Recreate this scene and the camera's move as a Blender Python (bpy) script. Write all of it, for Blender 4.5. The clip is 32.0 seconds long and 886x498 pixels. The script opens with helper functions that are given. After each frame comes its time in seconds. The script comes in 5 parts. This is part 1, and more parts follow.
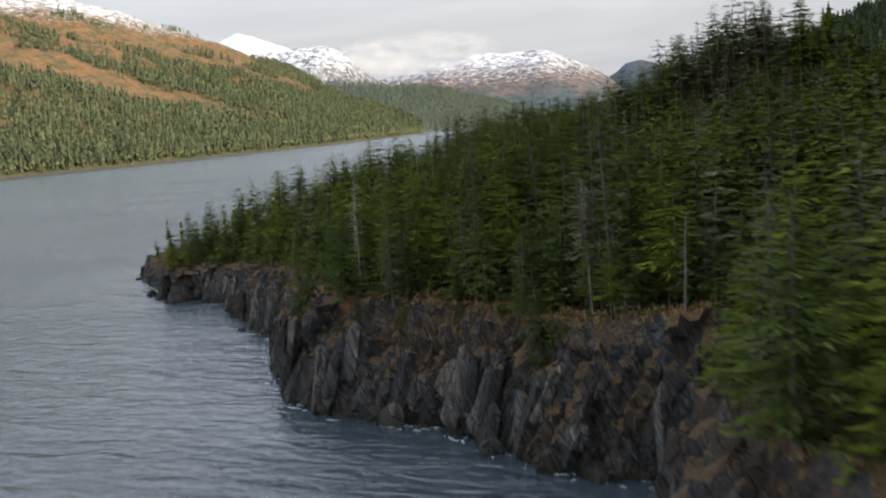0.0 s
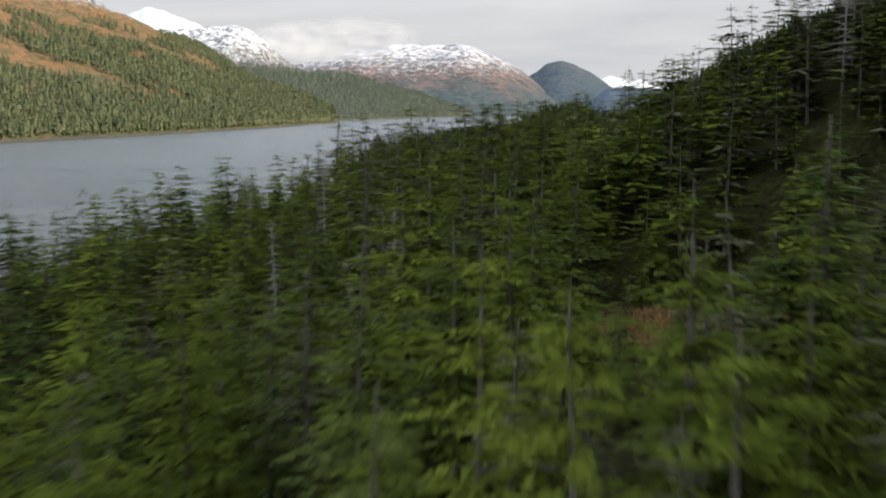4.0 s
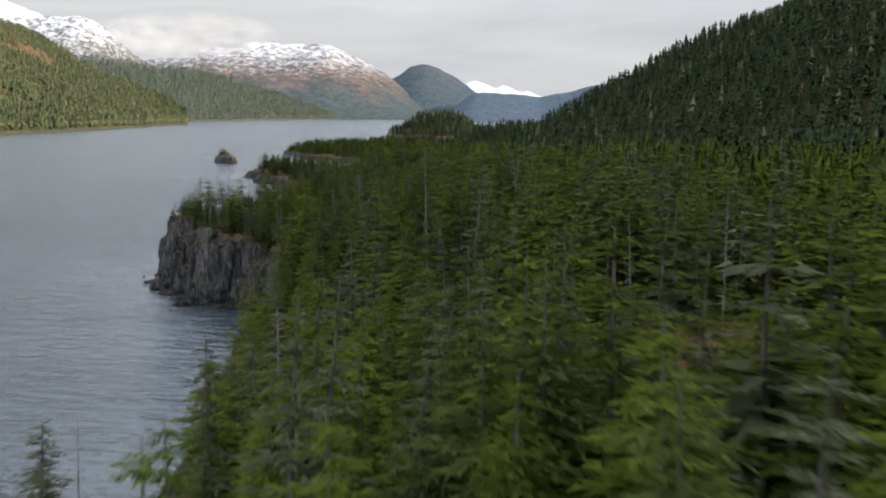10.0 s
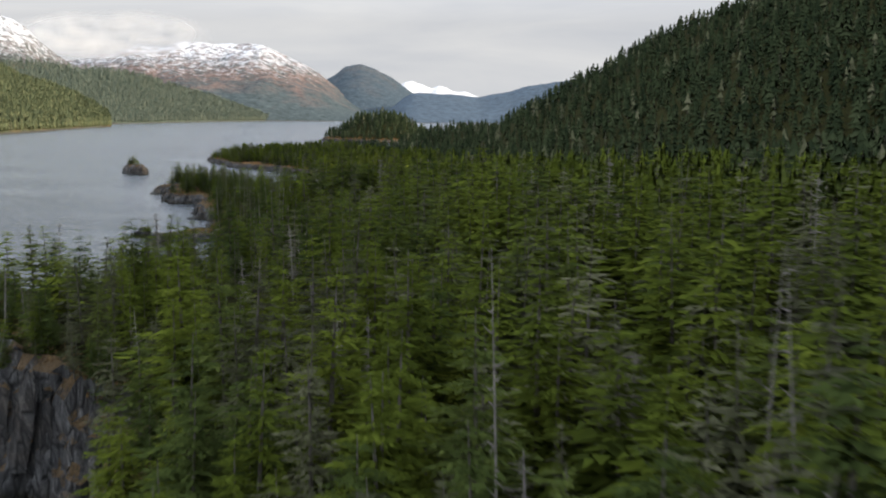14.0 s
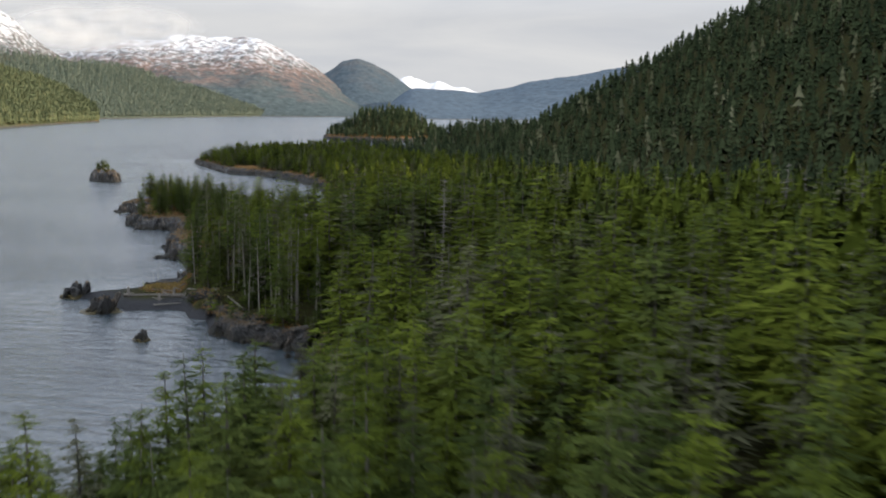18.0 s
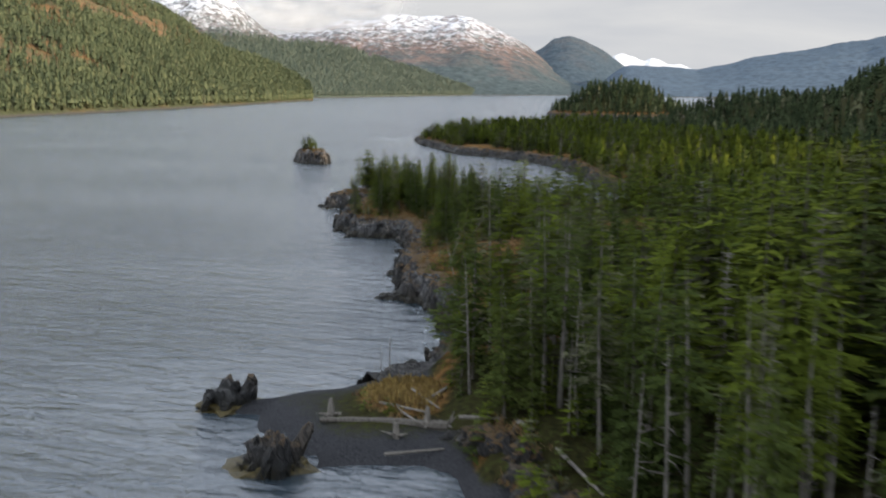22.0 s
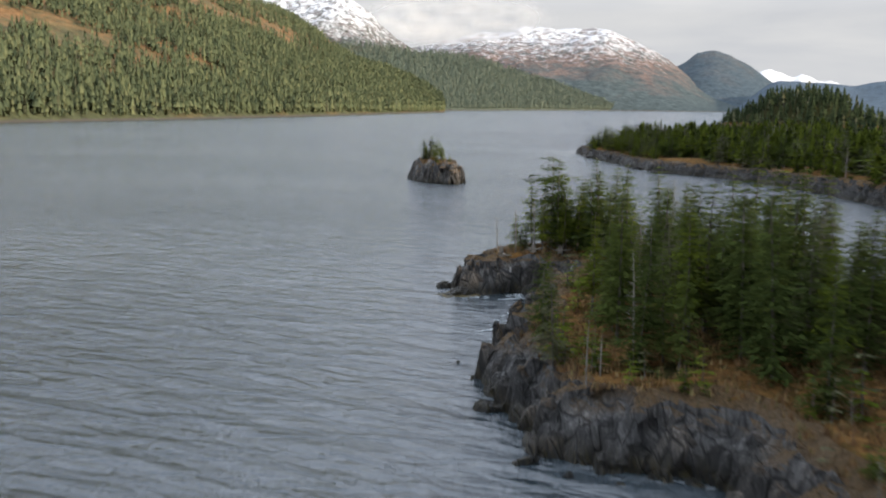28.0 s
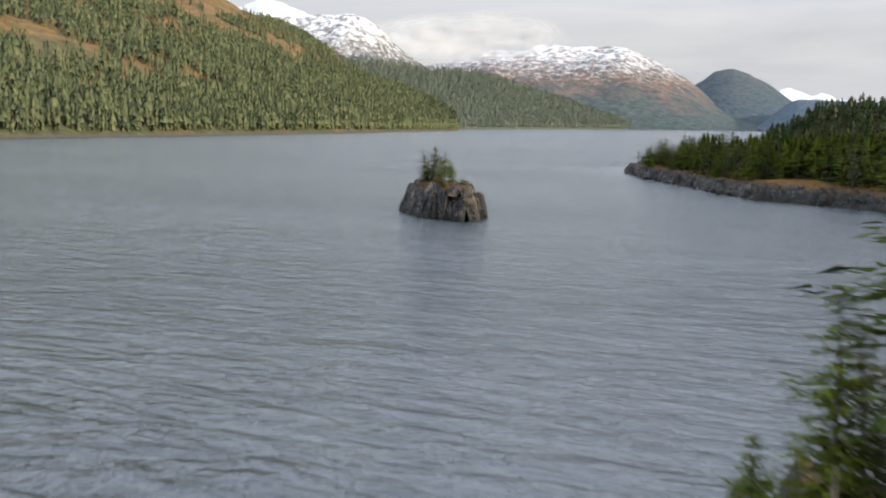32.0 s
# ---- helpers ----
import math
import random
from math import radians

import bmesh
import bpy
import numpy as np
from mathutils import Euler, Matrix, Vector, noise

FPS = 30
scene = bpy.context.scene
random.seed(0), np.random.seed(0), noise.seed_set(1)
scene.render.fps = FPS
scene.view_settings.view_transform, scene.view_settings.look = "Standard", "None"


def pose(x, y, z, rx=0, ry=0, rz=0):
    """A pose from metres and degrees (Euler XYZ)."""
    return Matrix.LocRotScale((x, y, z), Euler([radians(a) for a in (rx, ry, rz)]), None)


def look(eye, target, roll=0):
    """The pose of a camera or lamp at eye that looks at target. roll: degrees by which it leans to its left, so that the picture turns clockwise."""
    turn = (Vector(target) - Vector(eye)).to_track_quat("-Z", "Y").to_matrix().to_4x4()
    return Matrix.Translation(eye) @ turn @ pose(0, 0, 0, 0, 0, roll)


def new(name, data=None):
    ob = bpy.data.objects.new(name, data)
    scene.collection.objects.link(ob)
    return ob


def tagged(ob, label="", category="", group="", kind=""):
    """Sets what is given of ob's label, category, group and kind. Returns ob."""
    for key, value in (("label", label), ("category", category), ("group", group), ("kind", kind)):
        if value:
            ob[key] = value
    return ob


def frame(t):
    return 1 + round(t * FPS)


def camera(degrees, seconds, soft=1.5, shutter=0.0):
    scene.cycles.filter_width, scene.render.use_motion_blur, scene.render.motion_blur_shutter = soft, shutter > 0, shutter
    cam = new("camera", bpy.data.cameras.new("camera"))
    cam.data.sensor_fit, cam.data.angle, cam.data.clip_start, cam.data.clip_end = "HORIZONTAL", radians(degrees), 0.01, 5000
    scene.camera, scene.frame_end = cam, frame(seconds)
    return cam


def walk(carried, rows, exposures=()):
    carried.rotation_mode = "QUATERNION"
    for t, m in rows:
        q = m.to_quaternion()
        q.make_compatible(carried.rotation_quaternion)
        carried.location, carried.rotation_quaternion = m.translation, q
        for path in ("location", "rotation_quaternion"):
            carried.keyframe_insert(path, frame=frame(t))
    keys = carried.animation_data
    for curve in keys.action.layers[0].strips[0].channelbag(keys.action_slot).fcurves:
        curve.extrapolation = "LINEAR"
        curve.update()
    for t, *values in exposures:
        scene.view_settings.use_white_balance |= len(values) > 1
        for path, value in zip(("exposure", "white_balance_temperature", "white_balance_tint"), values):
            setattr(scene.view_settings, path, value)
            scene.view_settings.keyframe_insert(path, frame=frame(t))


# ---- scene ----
cam = camera(44.4, 32.0, soft=2.0, shutter=0.6)
PATH = [
    (0.0, (0.00, 0.00, 19.81), (-0.47, 49.66, 13.98), -4.10),
    (0.5, (-0.74, 10.00, 19.98), (-0.71, 59.65, 14.03), -3.70),
    (1.0, (-1.49, 19.96, 20.20), (-0.94, 69.59, 14.18), -3.31),
    (1.5, (-2.17, 29.84, 20.53), (-1.11, 79.46, 14.44), -2.87),
    (2.0, (-2.76, 39.76, 20.92), (-1.19, 89.36, 14.75), -2.44),
    (2.5, (-3.13, 49.84, 21.32), (-1.06, 99.41, 15.10), -2.05),
    (4.5, (3.57, 94.30, 21.98), (7.72, 143.72, 15.57), -0.24),
    (5.0, (3.69, 105.51, 22.50), (8.32, 154.88, 16.07), 0.12),
    (6.0, (4.09, 127.46, 23.58), (9.80, 176.71, 17.08), 0.81),
    (7.0, (4.80, 146.78, 24.55), (11.63, 195.87, 17.95), 0.88),
    (8.0, (6.20, 164.36, 25.12), (14.09, 213.29, 18.54), 0.85),
    (9.0, (7.93, 181.11, 25.35), (16.86, 229.89, 18.94), 0.74),
    (10.0, (9.71, 198.39, 25.74), (19.75, 246.97, 19.46), 0.66),
    (11.0, (11.81, 215.70, 25.78), (22.92, 264.06, 19.61), 0.65),
    (12.0, (14.24, 233.14, 25.70), (26.33, 281.26, 19.58), 0.51),
    (13.0, (16.56, 250.98, 25.74), (29.26, 298.95, 19.57), 0.49),
    (14.0, (18.94, 269.09, 25.69), (31.83, 317.00, 19.47), 0.41),
    (14.5, (20.14, 278.29, 25.66), (33.15, 326.16, 19.41), 0.37),
    (16.5, (24.21, 317.31, 25.84), (37.65, 365.05, 19.52), 0.54),
    (17.0, (24.98, 327.48, 25.77), (38.43, 375.22, 19.42), 0.61),
    (18.0, (26.05, 348.03, 25.45), (39.16, 395.85, 19.05), 0.66),
    (19.0, (26.39, 368.63, 24.65), (38.33, 416.74, 18.14), 0.67),
    (20.0, (26.34, 389.01, 23.58), (36.17, 437.56, 16.75), 0.59),
    (21.0, (25.93, 409.06, 22.26), (32.67, 458.08, 15.05), 0.39),
    (22.0, (25.19, 429.00, 20.79), (29.09, 478.30, 13.42), 0.25),
    (23.0, (24.54, 448.85, 19.34), (26.37, 498.27, 11.94), 0.32),
    (24.0, (23.46, 467.65, 18.14), (24.20, 517.09, 10.76), 0.43),
    (25.0, (22.78, 486.22, 17.13), (22.62, 535.68, 9.80), 0.66),
    (25.5, (22.50, 495.36, 16.59), (21.92, 544.82, 9.30), 0.75),
    (27.5, (21.98, 530.03, 14.35), (20.17, 579.53, 7.53), 0.86),
    (28.0, (21.87, 538.55, 13.84), (19.88, 588.06, 7.15), 0.86),
    (29.0, (21.47, 555.54, 12.91), (19.22, 605.07, 6.48), 0.93),
    (30.0, (20.95, 572.32, 12.22), (18.57, 621.87, 6.03), 0.93),
    (31.0, (20.19, 589.10, 11.34), (17.69, 638.69, 5.42), 0.85),
    (32.0, (19.50, 605.89, 10.66), (16.88, 655.48, 4.87), 0.83),
]
walk(cam, [(t, look(e, g, r)) for t, e, g, r in PATH])

# ---------------------------------------------------------------- light
SUN_EL, SUN_AZ = 15.0, 124.0          # degrees; azimuth clockwise from +y: low, from behind the hills on the land side, two of them added out of view
world = bpy.data.worlds.new("sky")
scene.world = world
world.use_nodes = True
nt = world.node_tree
nt.nodes.clear()


def nd(tree, kind, **kw):
    n = tree.nodes.new(kind)
    for k, v in kw.items():
        if k in n.inputs:
            n.inputs[k].default_value = v
        else:
            setattr(n, k, v)
    return n


w_out = nd(nt, "ShaderNodeOutputWorld")
w_bg = nd(nt, "ShaderNodeBackground", Strength=1.0)
w_sky = nd(nt, "ShaderNodeTexSky", sky_type="NISHITA", sun_disc=False,
           sun_elevation=radians(SUN_EL), sun_rotation=radians(SUN_AZ))
w_gain = nd(nt, "ShaderNodeVectorMath", operation="SCALE")
w_gain.inputs["Scale"].default_value = 0.10
nt.links.new(w_sky.outputs[0], w_gain.inputs[0])
w_co = nd(nt, "ShaderNodeTexCoord")
w_map = nd(nt, "ShaderNodeMapping")
w_map.inputs["Scale"].default_value = (1.0, 1.0, 7.0)
nt.links.new(w_co.outputs["Generated"], w_map.inputs["Vector"])
w_n1 = nd(nt, "ShaderNodeTexNoise", Scale=2.6, Detail=8.0, Roughness=0.55, Distortion=0.4)
nt.links.new(w_map.outputs[0], w_n1.inputs["Vector"])
w_r1 = nd(nt, "ShaderNodeValToRGB")
w_r1.color_ramp.elements[0].position, w_r1.color_ramp.elements[1].position = 0.30, 0.72
w_r1.color_ramp.elements[0].color = (0.57, 0.59, 0.63, 1)
w_r1.color_ramp.elements[1].color = (0.78, 0.775, 0.765, 1)
nt.links.new(w_n1.outputs["Fac"], w_r1.inputs["Fac"])
w_n2 = nd(nt, "ShaderNodeTexNoise", Scale=1.3, Detail=5.0, Roughness=0.5)
nt.links.new(w_map.outputs[0], w_n2.inputs["Vector"])
w_r2 = nd(nt, "ShaderNodeMapRange")
for k, v in zip(("From Min", "From Max", "To Min", "To Max"), (0.35, 0.55, 0.80, 1.0)):
    w_r2.inputs[k].default_value = v
nt.links.new(w_n2.outputs["Fac"], w_r2.inputs["Value"])
w_mix = nd(nt, "ShaderNodeMixRGB")
nt.links.new(w_r2.outputs[0], w_mix.inputs["Fac"])
nt.links.new(w_gain.outputs[0], w_mix.inputs["Color1"])
nt.links.new(w_r1.outputs["Color"], w_mix.inputs["Color2"])
w_sep = nd(nt, "ShaderNodeSeparateXYZ")
nt.links.new(w_co.outputs["Generated"], w_sep.inputs[0])
w_up = nd(nt, "ShaderNodeMapRange")
for k, v in zip(("From Min", "From Max", "To Min", "To Max"), (0.08, 0.36, 0.0, 1.0)):
    w_up.inputs[k].default_value = v
nt.links.new(w_sep.outputs["Z"], w_up.inputs["Value"])
w_high = nd(nt, "ShaderNodeMixRGB", blend_type="MULTIPLY")
w_high.inputs["Color2"].default_value = (1.80, 1.97, 2.24, 1)
nt.links.new(w_up.outputs[0], w_high.inputs["Fac"])
nt.links.new(w_mix.outputs[0], w_high.inputs["Color1"])
nt.links.new(w_high.outputs[0], w_bg.inputs["Color"])
nt.links.new(w_bg.outputs[0], w_out.inputs["Surface"])

sun_data = bpy.data.lights.new("sun", "SUN")
sun_data.energy, sun_data.angle, sun_data.color = 5.0, radians(1.5), (1.0, 0.84, 0.64)
sun = new("sun", sun_data)
_a, _e = radians(SUN_AZ), radians(SUN_EL)
sun.matrix_world = look((300 * math.sin(_a), 300 * math.cos(_a), 300 * math.tan(_e)), (0, 0, 0))


# ---------------------------------------------------------------- materials
def material(name):
    m = bpy.data.materials.new(name)
    m.use_nodes = True
    t = m.node_tree
    b = t.nodes["Principled BSDF"]
    return m, t, b


def coords(t, scale=(1, 1, 1), rot=(0, 0, 0), world_space=True):
    """Texture space: turned first, then stretched along its own axes."""
    g = nd(t, "ShaderNodeNewGeometry") if world_space else nd(t, "ShaderNodeTexCoord")
    out = g.outputs["Position" if world_space else "Object"]
    for key, value in (("Rotation", [radians(a) for a in rot]), ("Scale", scale)):
        mp = nd(t, "ShaderNodeMapping")
        mp.inputs[key].default_value = value
        t.links.new(out, mp.inputs["Vector"])
        out = mp.outputs[0]
    return out


def noise_of(t, vec, scale, detail=4.0, rough=0.55, dist=0.0):
    n = nd(t, "ShaderNodeTexNoise", Scale=scale, Detail=detail, Roughness=rough, Distortion=dist)
    t.links.new(vec, n.inputs["Vector"])
    return n.outputs["Fac"]


def ramp(t, fac, stops):
    r = nd(t, "ShaderNodeValToRGB")
    el = r.color_ramp.elements
    while len(el) < len(stops):
        el.new(0.5)
    for e, (p, c) in zip(el, stops):
        e.position, e.color = p, (*c, 1)
    t.links.new(fac, r.inputs["Fac"])
    return r.outputs["Color"]


def span(t, value, a, b, c=0.0, d=1.0):
    r = nd(t, "ShaderNodeMapRange")
    for k, v in zip(("From Min", "From Max", "To Min", "To Max"), (a, b, c, d)):
        r.inputs[k].default_value = v
    t.links.new(value, r.inputs["Value"])
    return r.outputs[0]


def mix(t, fac, a, b, mode="MIX"):
    m = nd(t, "ShaderNodeMixRGB", blend_type=mode)
    for sock, v in (("Fac", fac), ("Color1", a), ("Color2", b)):
        if isinstance(v, (int, float)):
            m.inputs[sock].default_value = v
        elif isinstance(v, tuple):
            m.inputs[sock].default_value = (*v, 1)
        else:
            t.links.new(v, m.inputs[sock])
    return m.outputs[0]


def calc(t, op, a, b=0.0):
    m = nd(t, "ShaderNodeMath", operation=op)
    for i, v in enumerate((a, b)):
        if isinstance(v, (int, float)):
            m.inputs[i].default_value = v
        else:
            t.links.new(v, m.inputs[i])
    return m.outputs[0]


def relief(t, b, height, strength, distance):
    n = nd(t, "ShaderNodeBump", Strength=strength, Distance=distance)
    t.links.new(height, n.inputs["Height"])
    t.links.new(n.outputs[0], b.inputs["Normal"])
    return n


def part_z(t, which="Position"):
    g = nd(t, "ShaderNodeNewGeometry")
    s = nd(t, "ShaderNodeSeparateXYZ")
    t.links.new(g.outputs[which], s.inputs[0])
    return s.outputs["Z"]


def needle_material(name, dark, mid, light):
    """Soft needle foliage: the sprays shade like one soft mass and let some light through."""
    m, t, b = material(name)
    t.nodes.remove(b)
    m.cycles.use_bump_map_correction = False
    g = nd(t, "ShaderNodeNewGeometry")
    big = noise_of(t, coords(t), 0.22, 3.0)
    own = nd(t, "ShaderNodeAttribute", attribute_name="tone")
    tone = calc(t, "ADD", calc(t, "ADD", calc(t, "MULTIPLY", g.outputs["Random Per Island"], 0.32), calc(t, "MULTIPLY", own.outputs["Fac"], 0.45)), calc(t, "MULTIPLY", big, 0.40))
    col = ramp(t, tone, [(0.22, dark), (0.58, mid), (0.95, light)])
    puff = nd(t, "ShaderNodeAttribute", attribute_name="puff")
    turn = nd(t, "ShaderNodeVectorTransform", vector_type="NORMAL", convert_from="OBJECT", convert_to="WORLD")
    t.links.new(puff.outputs["Vector"], turn.inputs[0])
    dif, thru, both = nd(t, "ShaderNodeBsdfDiffuse"), nd(t, "ShaderNodeBsdfTranslucent"), nd(t, "ShaderNodeMixShader", Fac=0.22)
    for n in (dif, thru):
        t.links.new(col, n.inputs["Color"])
        t.links.new(turn.outputs[0], n.inputs["Normal"])
    t.links.new(dif.outputs[0], both.inputs[1])
    t.links.new(thru.outputs[0], both.inputs[2])
    t.links.new(both.outputs[0], t.nodes["Material Output"].inputs["Surface"])
    return m


M_GREEN = needle_material("needles_green", (0.050, 0.066, 0.014), (0.112, 0.142, 0.021), (0.188, 0.222, 0.034))
M_DEEP = needle_material("needles_deep", (0.046, 0.064, 0.020), (0.082, 0.108, 0.029), (0.148, 0.174, 0.044))
M_GREY = needle_material("needles_lichen", (0.062, 0.066, 0.038), (0.118, 0.121, 0.066), (0.20, 0.196, 0.114))
# olive needles paled to carry the haze over the far mountain side
M_OLIVE = needle_material("needles_olive_haze", (0.096, 0.116, 0.066), (0.160, 0.182, 0.090), (0.235, 0.238, 0.115))
# ridge needles, paled and blued: distance haze put into their colour
M_RIDGE = needle_material("needles_ridge_haze", (0.115, 0.145, 0.112), (0.175, 0.205, 0.150), (0.240, 0.258, 0.180))
# hillside needles: the slope's shade is put into this darker colour
M_HILL = needle_material("needles_shade_painted", (0.022, 0.032, 0.017), (0.045, 0.060, 0.028), (0.080, 0.096, 0.046))


def bark_material(name, a, b_):
    m, t, b = material(name)
    v = coords(t, (6, 6, 1.2))
    n = noise_of(t, v, 1.6, 6.0, 0.65)
    t.links.new(ramp(t, n, [(0.3, a), (0.7, b_)]), b.inputs["Base Color"])
    b.inputs["Roughness"].default_value = 0.9
    relief(t, b, n, 0.5, 0.03)
    return m


M_BARK = bark_material("bark_grey", (0.05, 0.042, 0.033), (0.17, 0.15, 0.125))
M_DEAD = bark_material("bark_bleached", (0.085, 0.076, 0.064), (0.28, 0.25, 0.21))


def rock_material(name, tilt, brown=0.35, pale=False, gain=1.0):
    m, t, b = material(name)
    v = coords(t, (1.3, 1.3, 0.11), tilt)
    v2 = coords(t)
    n1 = noise_of(t, v, 1.1, 10.0, 0.72, 0.25)
    n2 = noise_of(t, v2, 0.28, 5.0, 0.6)
    n3 = noise_of(t, v, 5.5, 6.0, 0.7)
    crack = nd(t, "ShaderNodeTexVoronoi", feature="DISTANCE_TO_EDGE", Scale=1.7)
    t.links.new(coords(t, (1.0, 1.0, 0.22), tilt), crack.inputs["Vector"])
    gap = span(t, crack.outputs["Distance"], 0.0, 0.09)
    n5 = noise_of(t, coords(t, (1.0, 1.0, 0.45), tilt), 9.0, 8.0, 0.75)
    tone = calc(t, "ADD", calc(t, "ADD", calc(t, "MULTIPLY", n1, 0.5), calc(t, "MULTIPLY", n3, 0.25)), calc(t, "MULTIPLY", n5, 0.25))
    col = ramp(t, tone, [(0.38, (0.010, 0.010, 0.011)), (0.45, (0.038, 0.037, 0.036)), (0.53, (0.085, 0.082, 0.079)), (0.64, (0.26, 0.25, 0.235))])
    if gain != 1.0:
        col = mix(t, 1.0, col, (gain, gain * 1.01, gain * 1.03), "MULTIPLY")
    rust = ramp(t, tone, [(0.38, (0.020, 0.012, 0.007)), (0.48, (0.070, 0.042, 0.021)), (0.62, (0.23, 0.16, 0.09))])
    col = mix(t, calc(t, "MULTIPLY", span(t, n2, 0.42, 0.58), brown), col, rust)
    col = mix(t, calc(t, "MULTIPLY", calc(t, "SUBTRACT", 1.0, gap), 0.75), col, (0.012, 0.012, 0.012))
    if pale:
        oi = nd(t, "ShaderNodeObjectInfo")
        col = mix(t, 1.0, col, ramp(t, oi.outputs["Random"], [(0.0, (0.5, 0.5, 0.5)), (0.6, (1.0, 0.99, 0.97)), (1.0, (2.6, 2.5, 2.35))]), "MULTIPLY")
    z = part_z(t)
    turf = ramp(t, n5, [(0.35, (0.062, 0.062, 0.016)), (0.5, (0.190, 0.108, 0.038)), (0.68, (0.31, 0.18, 0.070))])
    ledge = calc(t, "MULTIPLY", span(t, calc(t, "ADD", part_z(t, "True Normal"), calc(t, "MULTIPLY", calc(t, "SUBTRACT", n3, 0.5), 0.8)), 0.50, 0.68), span(t, calc(t, "ADD", z, calc(t, "MULTIPLY", n2, 3.0)), 2.9, 3.9))
    col = mix(t, calc(t, "MULTIPLY", ledge, 0.9), col, turf)
    wet = span(t, calc(t, "ADD", z, calc(t, "MULTIPLY", n2, 2.2)), 1.3, 2.2)
    col = mix(t, wet, mix(t, 0.85, col, (0.012, 0.012, 0.011)), col)
    weed = calc(t, "MULTIPLY", span(t, z, 1.0, 0.35), span(t, n3, 0.45, 0.6))
    col = mix(t, calc(t, "MULTIPLY", weed, 0.6), col, (0.075, 0.058, 0.014))
    t.links.new(col, b.inputs["Base Color"])
    t.links.new(span(t, wet, 0, 1, 0.35, 0.9), b.inputs["Roughness"])
    h = calc(t, "ADD", calc(t, "ADD", calc(t, "ADD", n1, calc(t, "MULTIPLY", gap, 0.5)), calc(t, "MULTIPLY", n3, 0.5)), calc(t, "MULTIPLY", n5, 0.35))
    relief(t, b, h, 1.0, 0.8)
    return m


M_ROCK = rock_material("rock_slate", (18, 22, 0), 0.2)
M_PALE = rock_material("rock_pale_slate", (14, 10, 0), 0.2, gain=1.9)
M_SLAB = rock_material("rock_split_slab", (10, 20, 0), 0.3, True)
M_ROCK2 = rock_material("rock_brown_slate", (-12, 25, 0), 0.85)

# ground: forest litter, bog grass in the clearings, gravel by the water, bare rock where steep
M_GROUND, t, b = material("ground")
v = coords(t)
g1, g2, g3 = noise_of(t, v, 0.35, 6.0, 0.6), noise_of(t, v, 2.2, 6.0, 0.65), noise_of(t, v, 12.0, 3.0)
litter = ramp(t, g2, [(0.3, (0.014, 0.015, 0.006)), (0.5, (0.036, 0.032, 0.012)), (0.62, (0.046, 0.056, 0.014)), (0.78, (0.085, 0.066, 0.028))])
moor = ramp(t, noise_of(t, v, 1.3, 8.0, 0.72), [(0.30, (0.030, 0.028, 0.011)), (0.44, (0.095, 0.058, 0.020)), (0.56, (0.20, 0.102, 0.034)), (0.70, (0.26, 0.165, 0.065))])
at = nd(t, "ShaderNodeAttribute", attribute_name="open")
opened = span(t, calc(t, "ADD", at.outputs["Fac"], calc(t, "MULTIPLY", calc(t, "SUBTRACT", g2, 0.5), 0.7)), 0.35, 0.6)
col = mix(t, opened, litter, moor)
z = part_z(t)
gravel = ramp(t, g3, [(0.3, (0.018, 0.018, 0.020)), (0.7, (0.075, 0.075, 0.078))])
col = mix(t, span(t, calc(t, "ADD", z, calc(t, "MULTIPLY", g2, 0.5)), 1.05, 1.35), gravel, col)
nz = part_z(t, "Normal")
stone = ramp(t, g2, [(0.3, (0.016, 0.016, 0.014)), (0.7, (0.10, 0.092, 0.082))])
col = mix(t, span(t, calc(t, "ADD", nz, calc(t, "MULTIPLY", calc(t, "SUBTRACT", g2, 0.5), 0.6)), 0.20, 0.36), stone, col)
t.links.new(col, b.inputs["Base Color"])
b.inputs["Roughness"].default_value = 0.95
b.inputs["Specular IOR Level"].default_value = 0.05
relief(t, b, calc(t, "ADD", g2, calc(t, "MULTIPLY", g3, 0.5)), 0.8, 0.25)

# water
M_WATER, t, b = material("sea_water")
b.inputs["Base Color"].default_value = (0.036, 0.050, 0.061, 1)
b.inputs["Roughness"].default_value = 0.16
b.inputs["IOR"].default_value = 1.88
wv1 = noise_of(t, coords(t, (0.21, 0.60, 1), (0, 0, 24)), 1.0, 3.0, 0.55, 0.9)
wv2 = noise_of(t, coords(t, (0.60, 1.45, 1), (0, 0, 32)), 1.0, 4.0, 0.6, 0.5)
wv3 = noise_of(t, coords(t, (0.010, 0.024, 1), (0, 0, 15)), 1.0, 3.0)
wv4 = noise_of(t, coords(t, (2.2, 3.6, 1), (0, 0, -20)), 1.0, 3.0, 0.6)
wv5 = noise_of(t, coords(t, (0.035, 0.13, 1), (0, 0, 28)), 1.0, 4.0, 0.6, 0.6)
gust = span(t, wv3, 0.35, 0.65, 0.7, 1.25)
crest = calc(t, "POWER", wv1, 1.6)
hgt = calc(t, "ADD", calc(t, "ADD", calc(t, "MULTIPLY", wv5, 2.0), calc(t, "MULTIPLY", crest, 2.3)), calc(t, "ADD", calc(t, "MULTIPLY", wv2, 0.75), calc(t, "MULTIPLY", wv4, 0.20)))
lee = nd(t, "ShaderNodeAttribute", attribute_name="lee")
relief(t, b, calc(t, "MULTIPLY", calc(t, "MULTIPLY", hgt, gust), calc(t, "SUBTRACT", 1.0, lee.outputs["Fac"])), 1.0, 0.38)


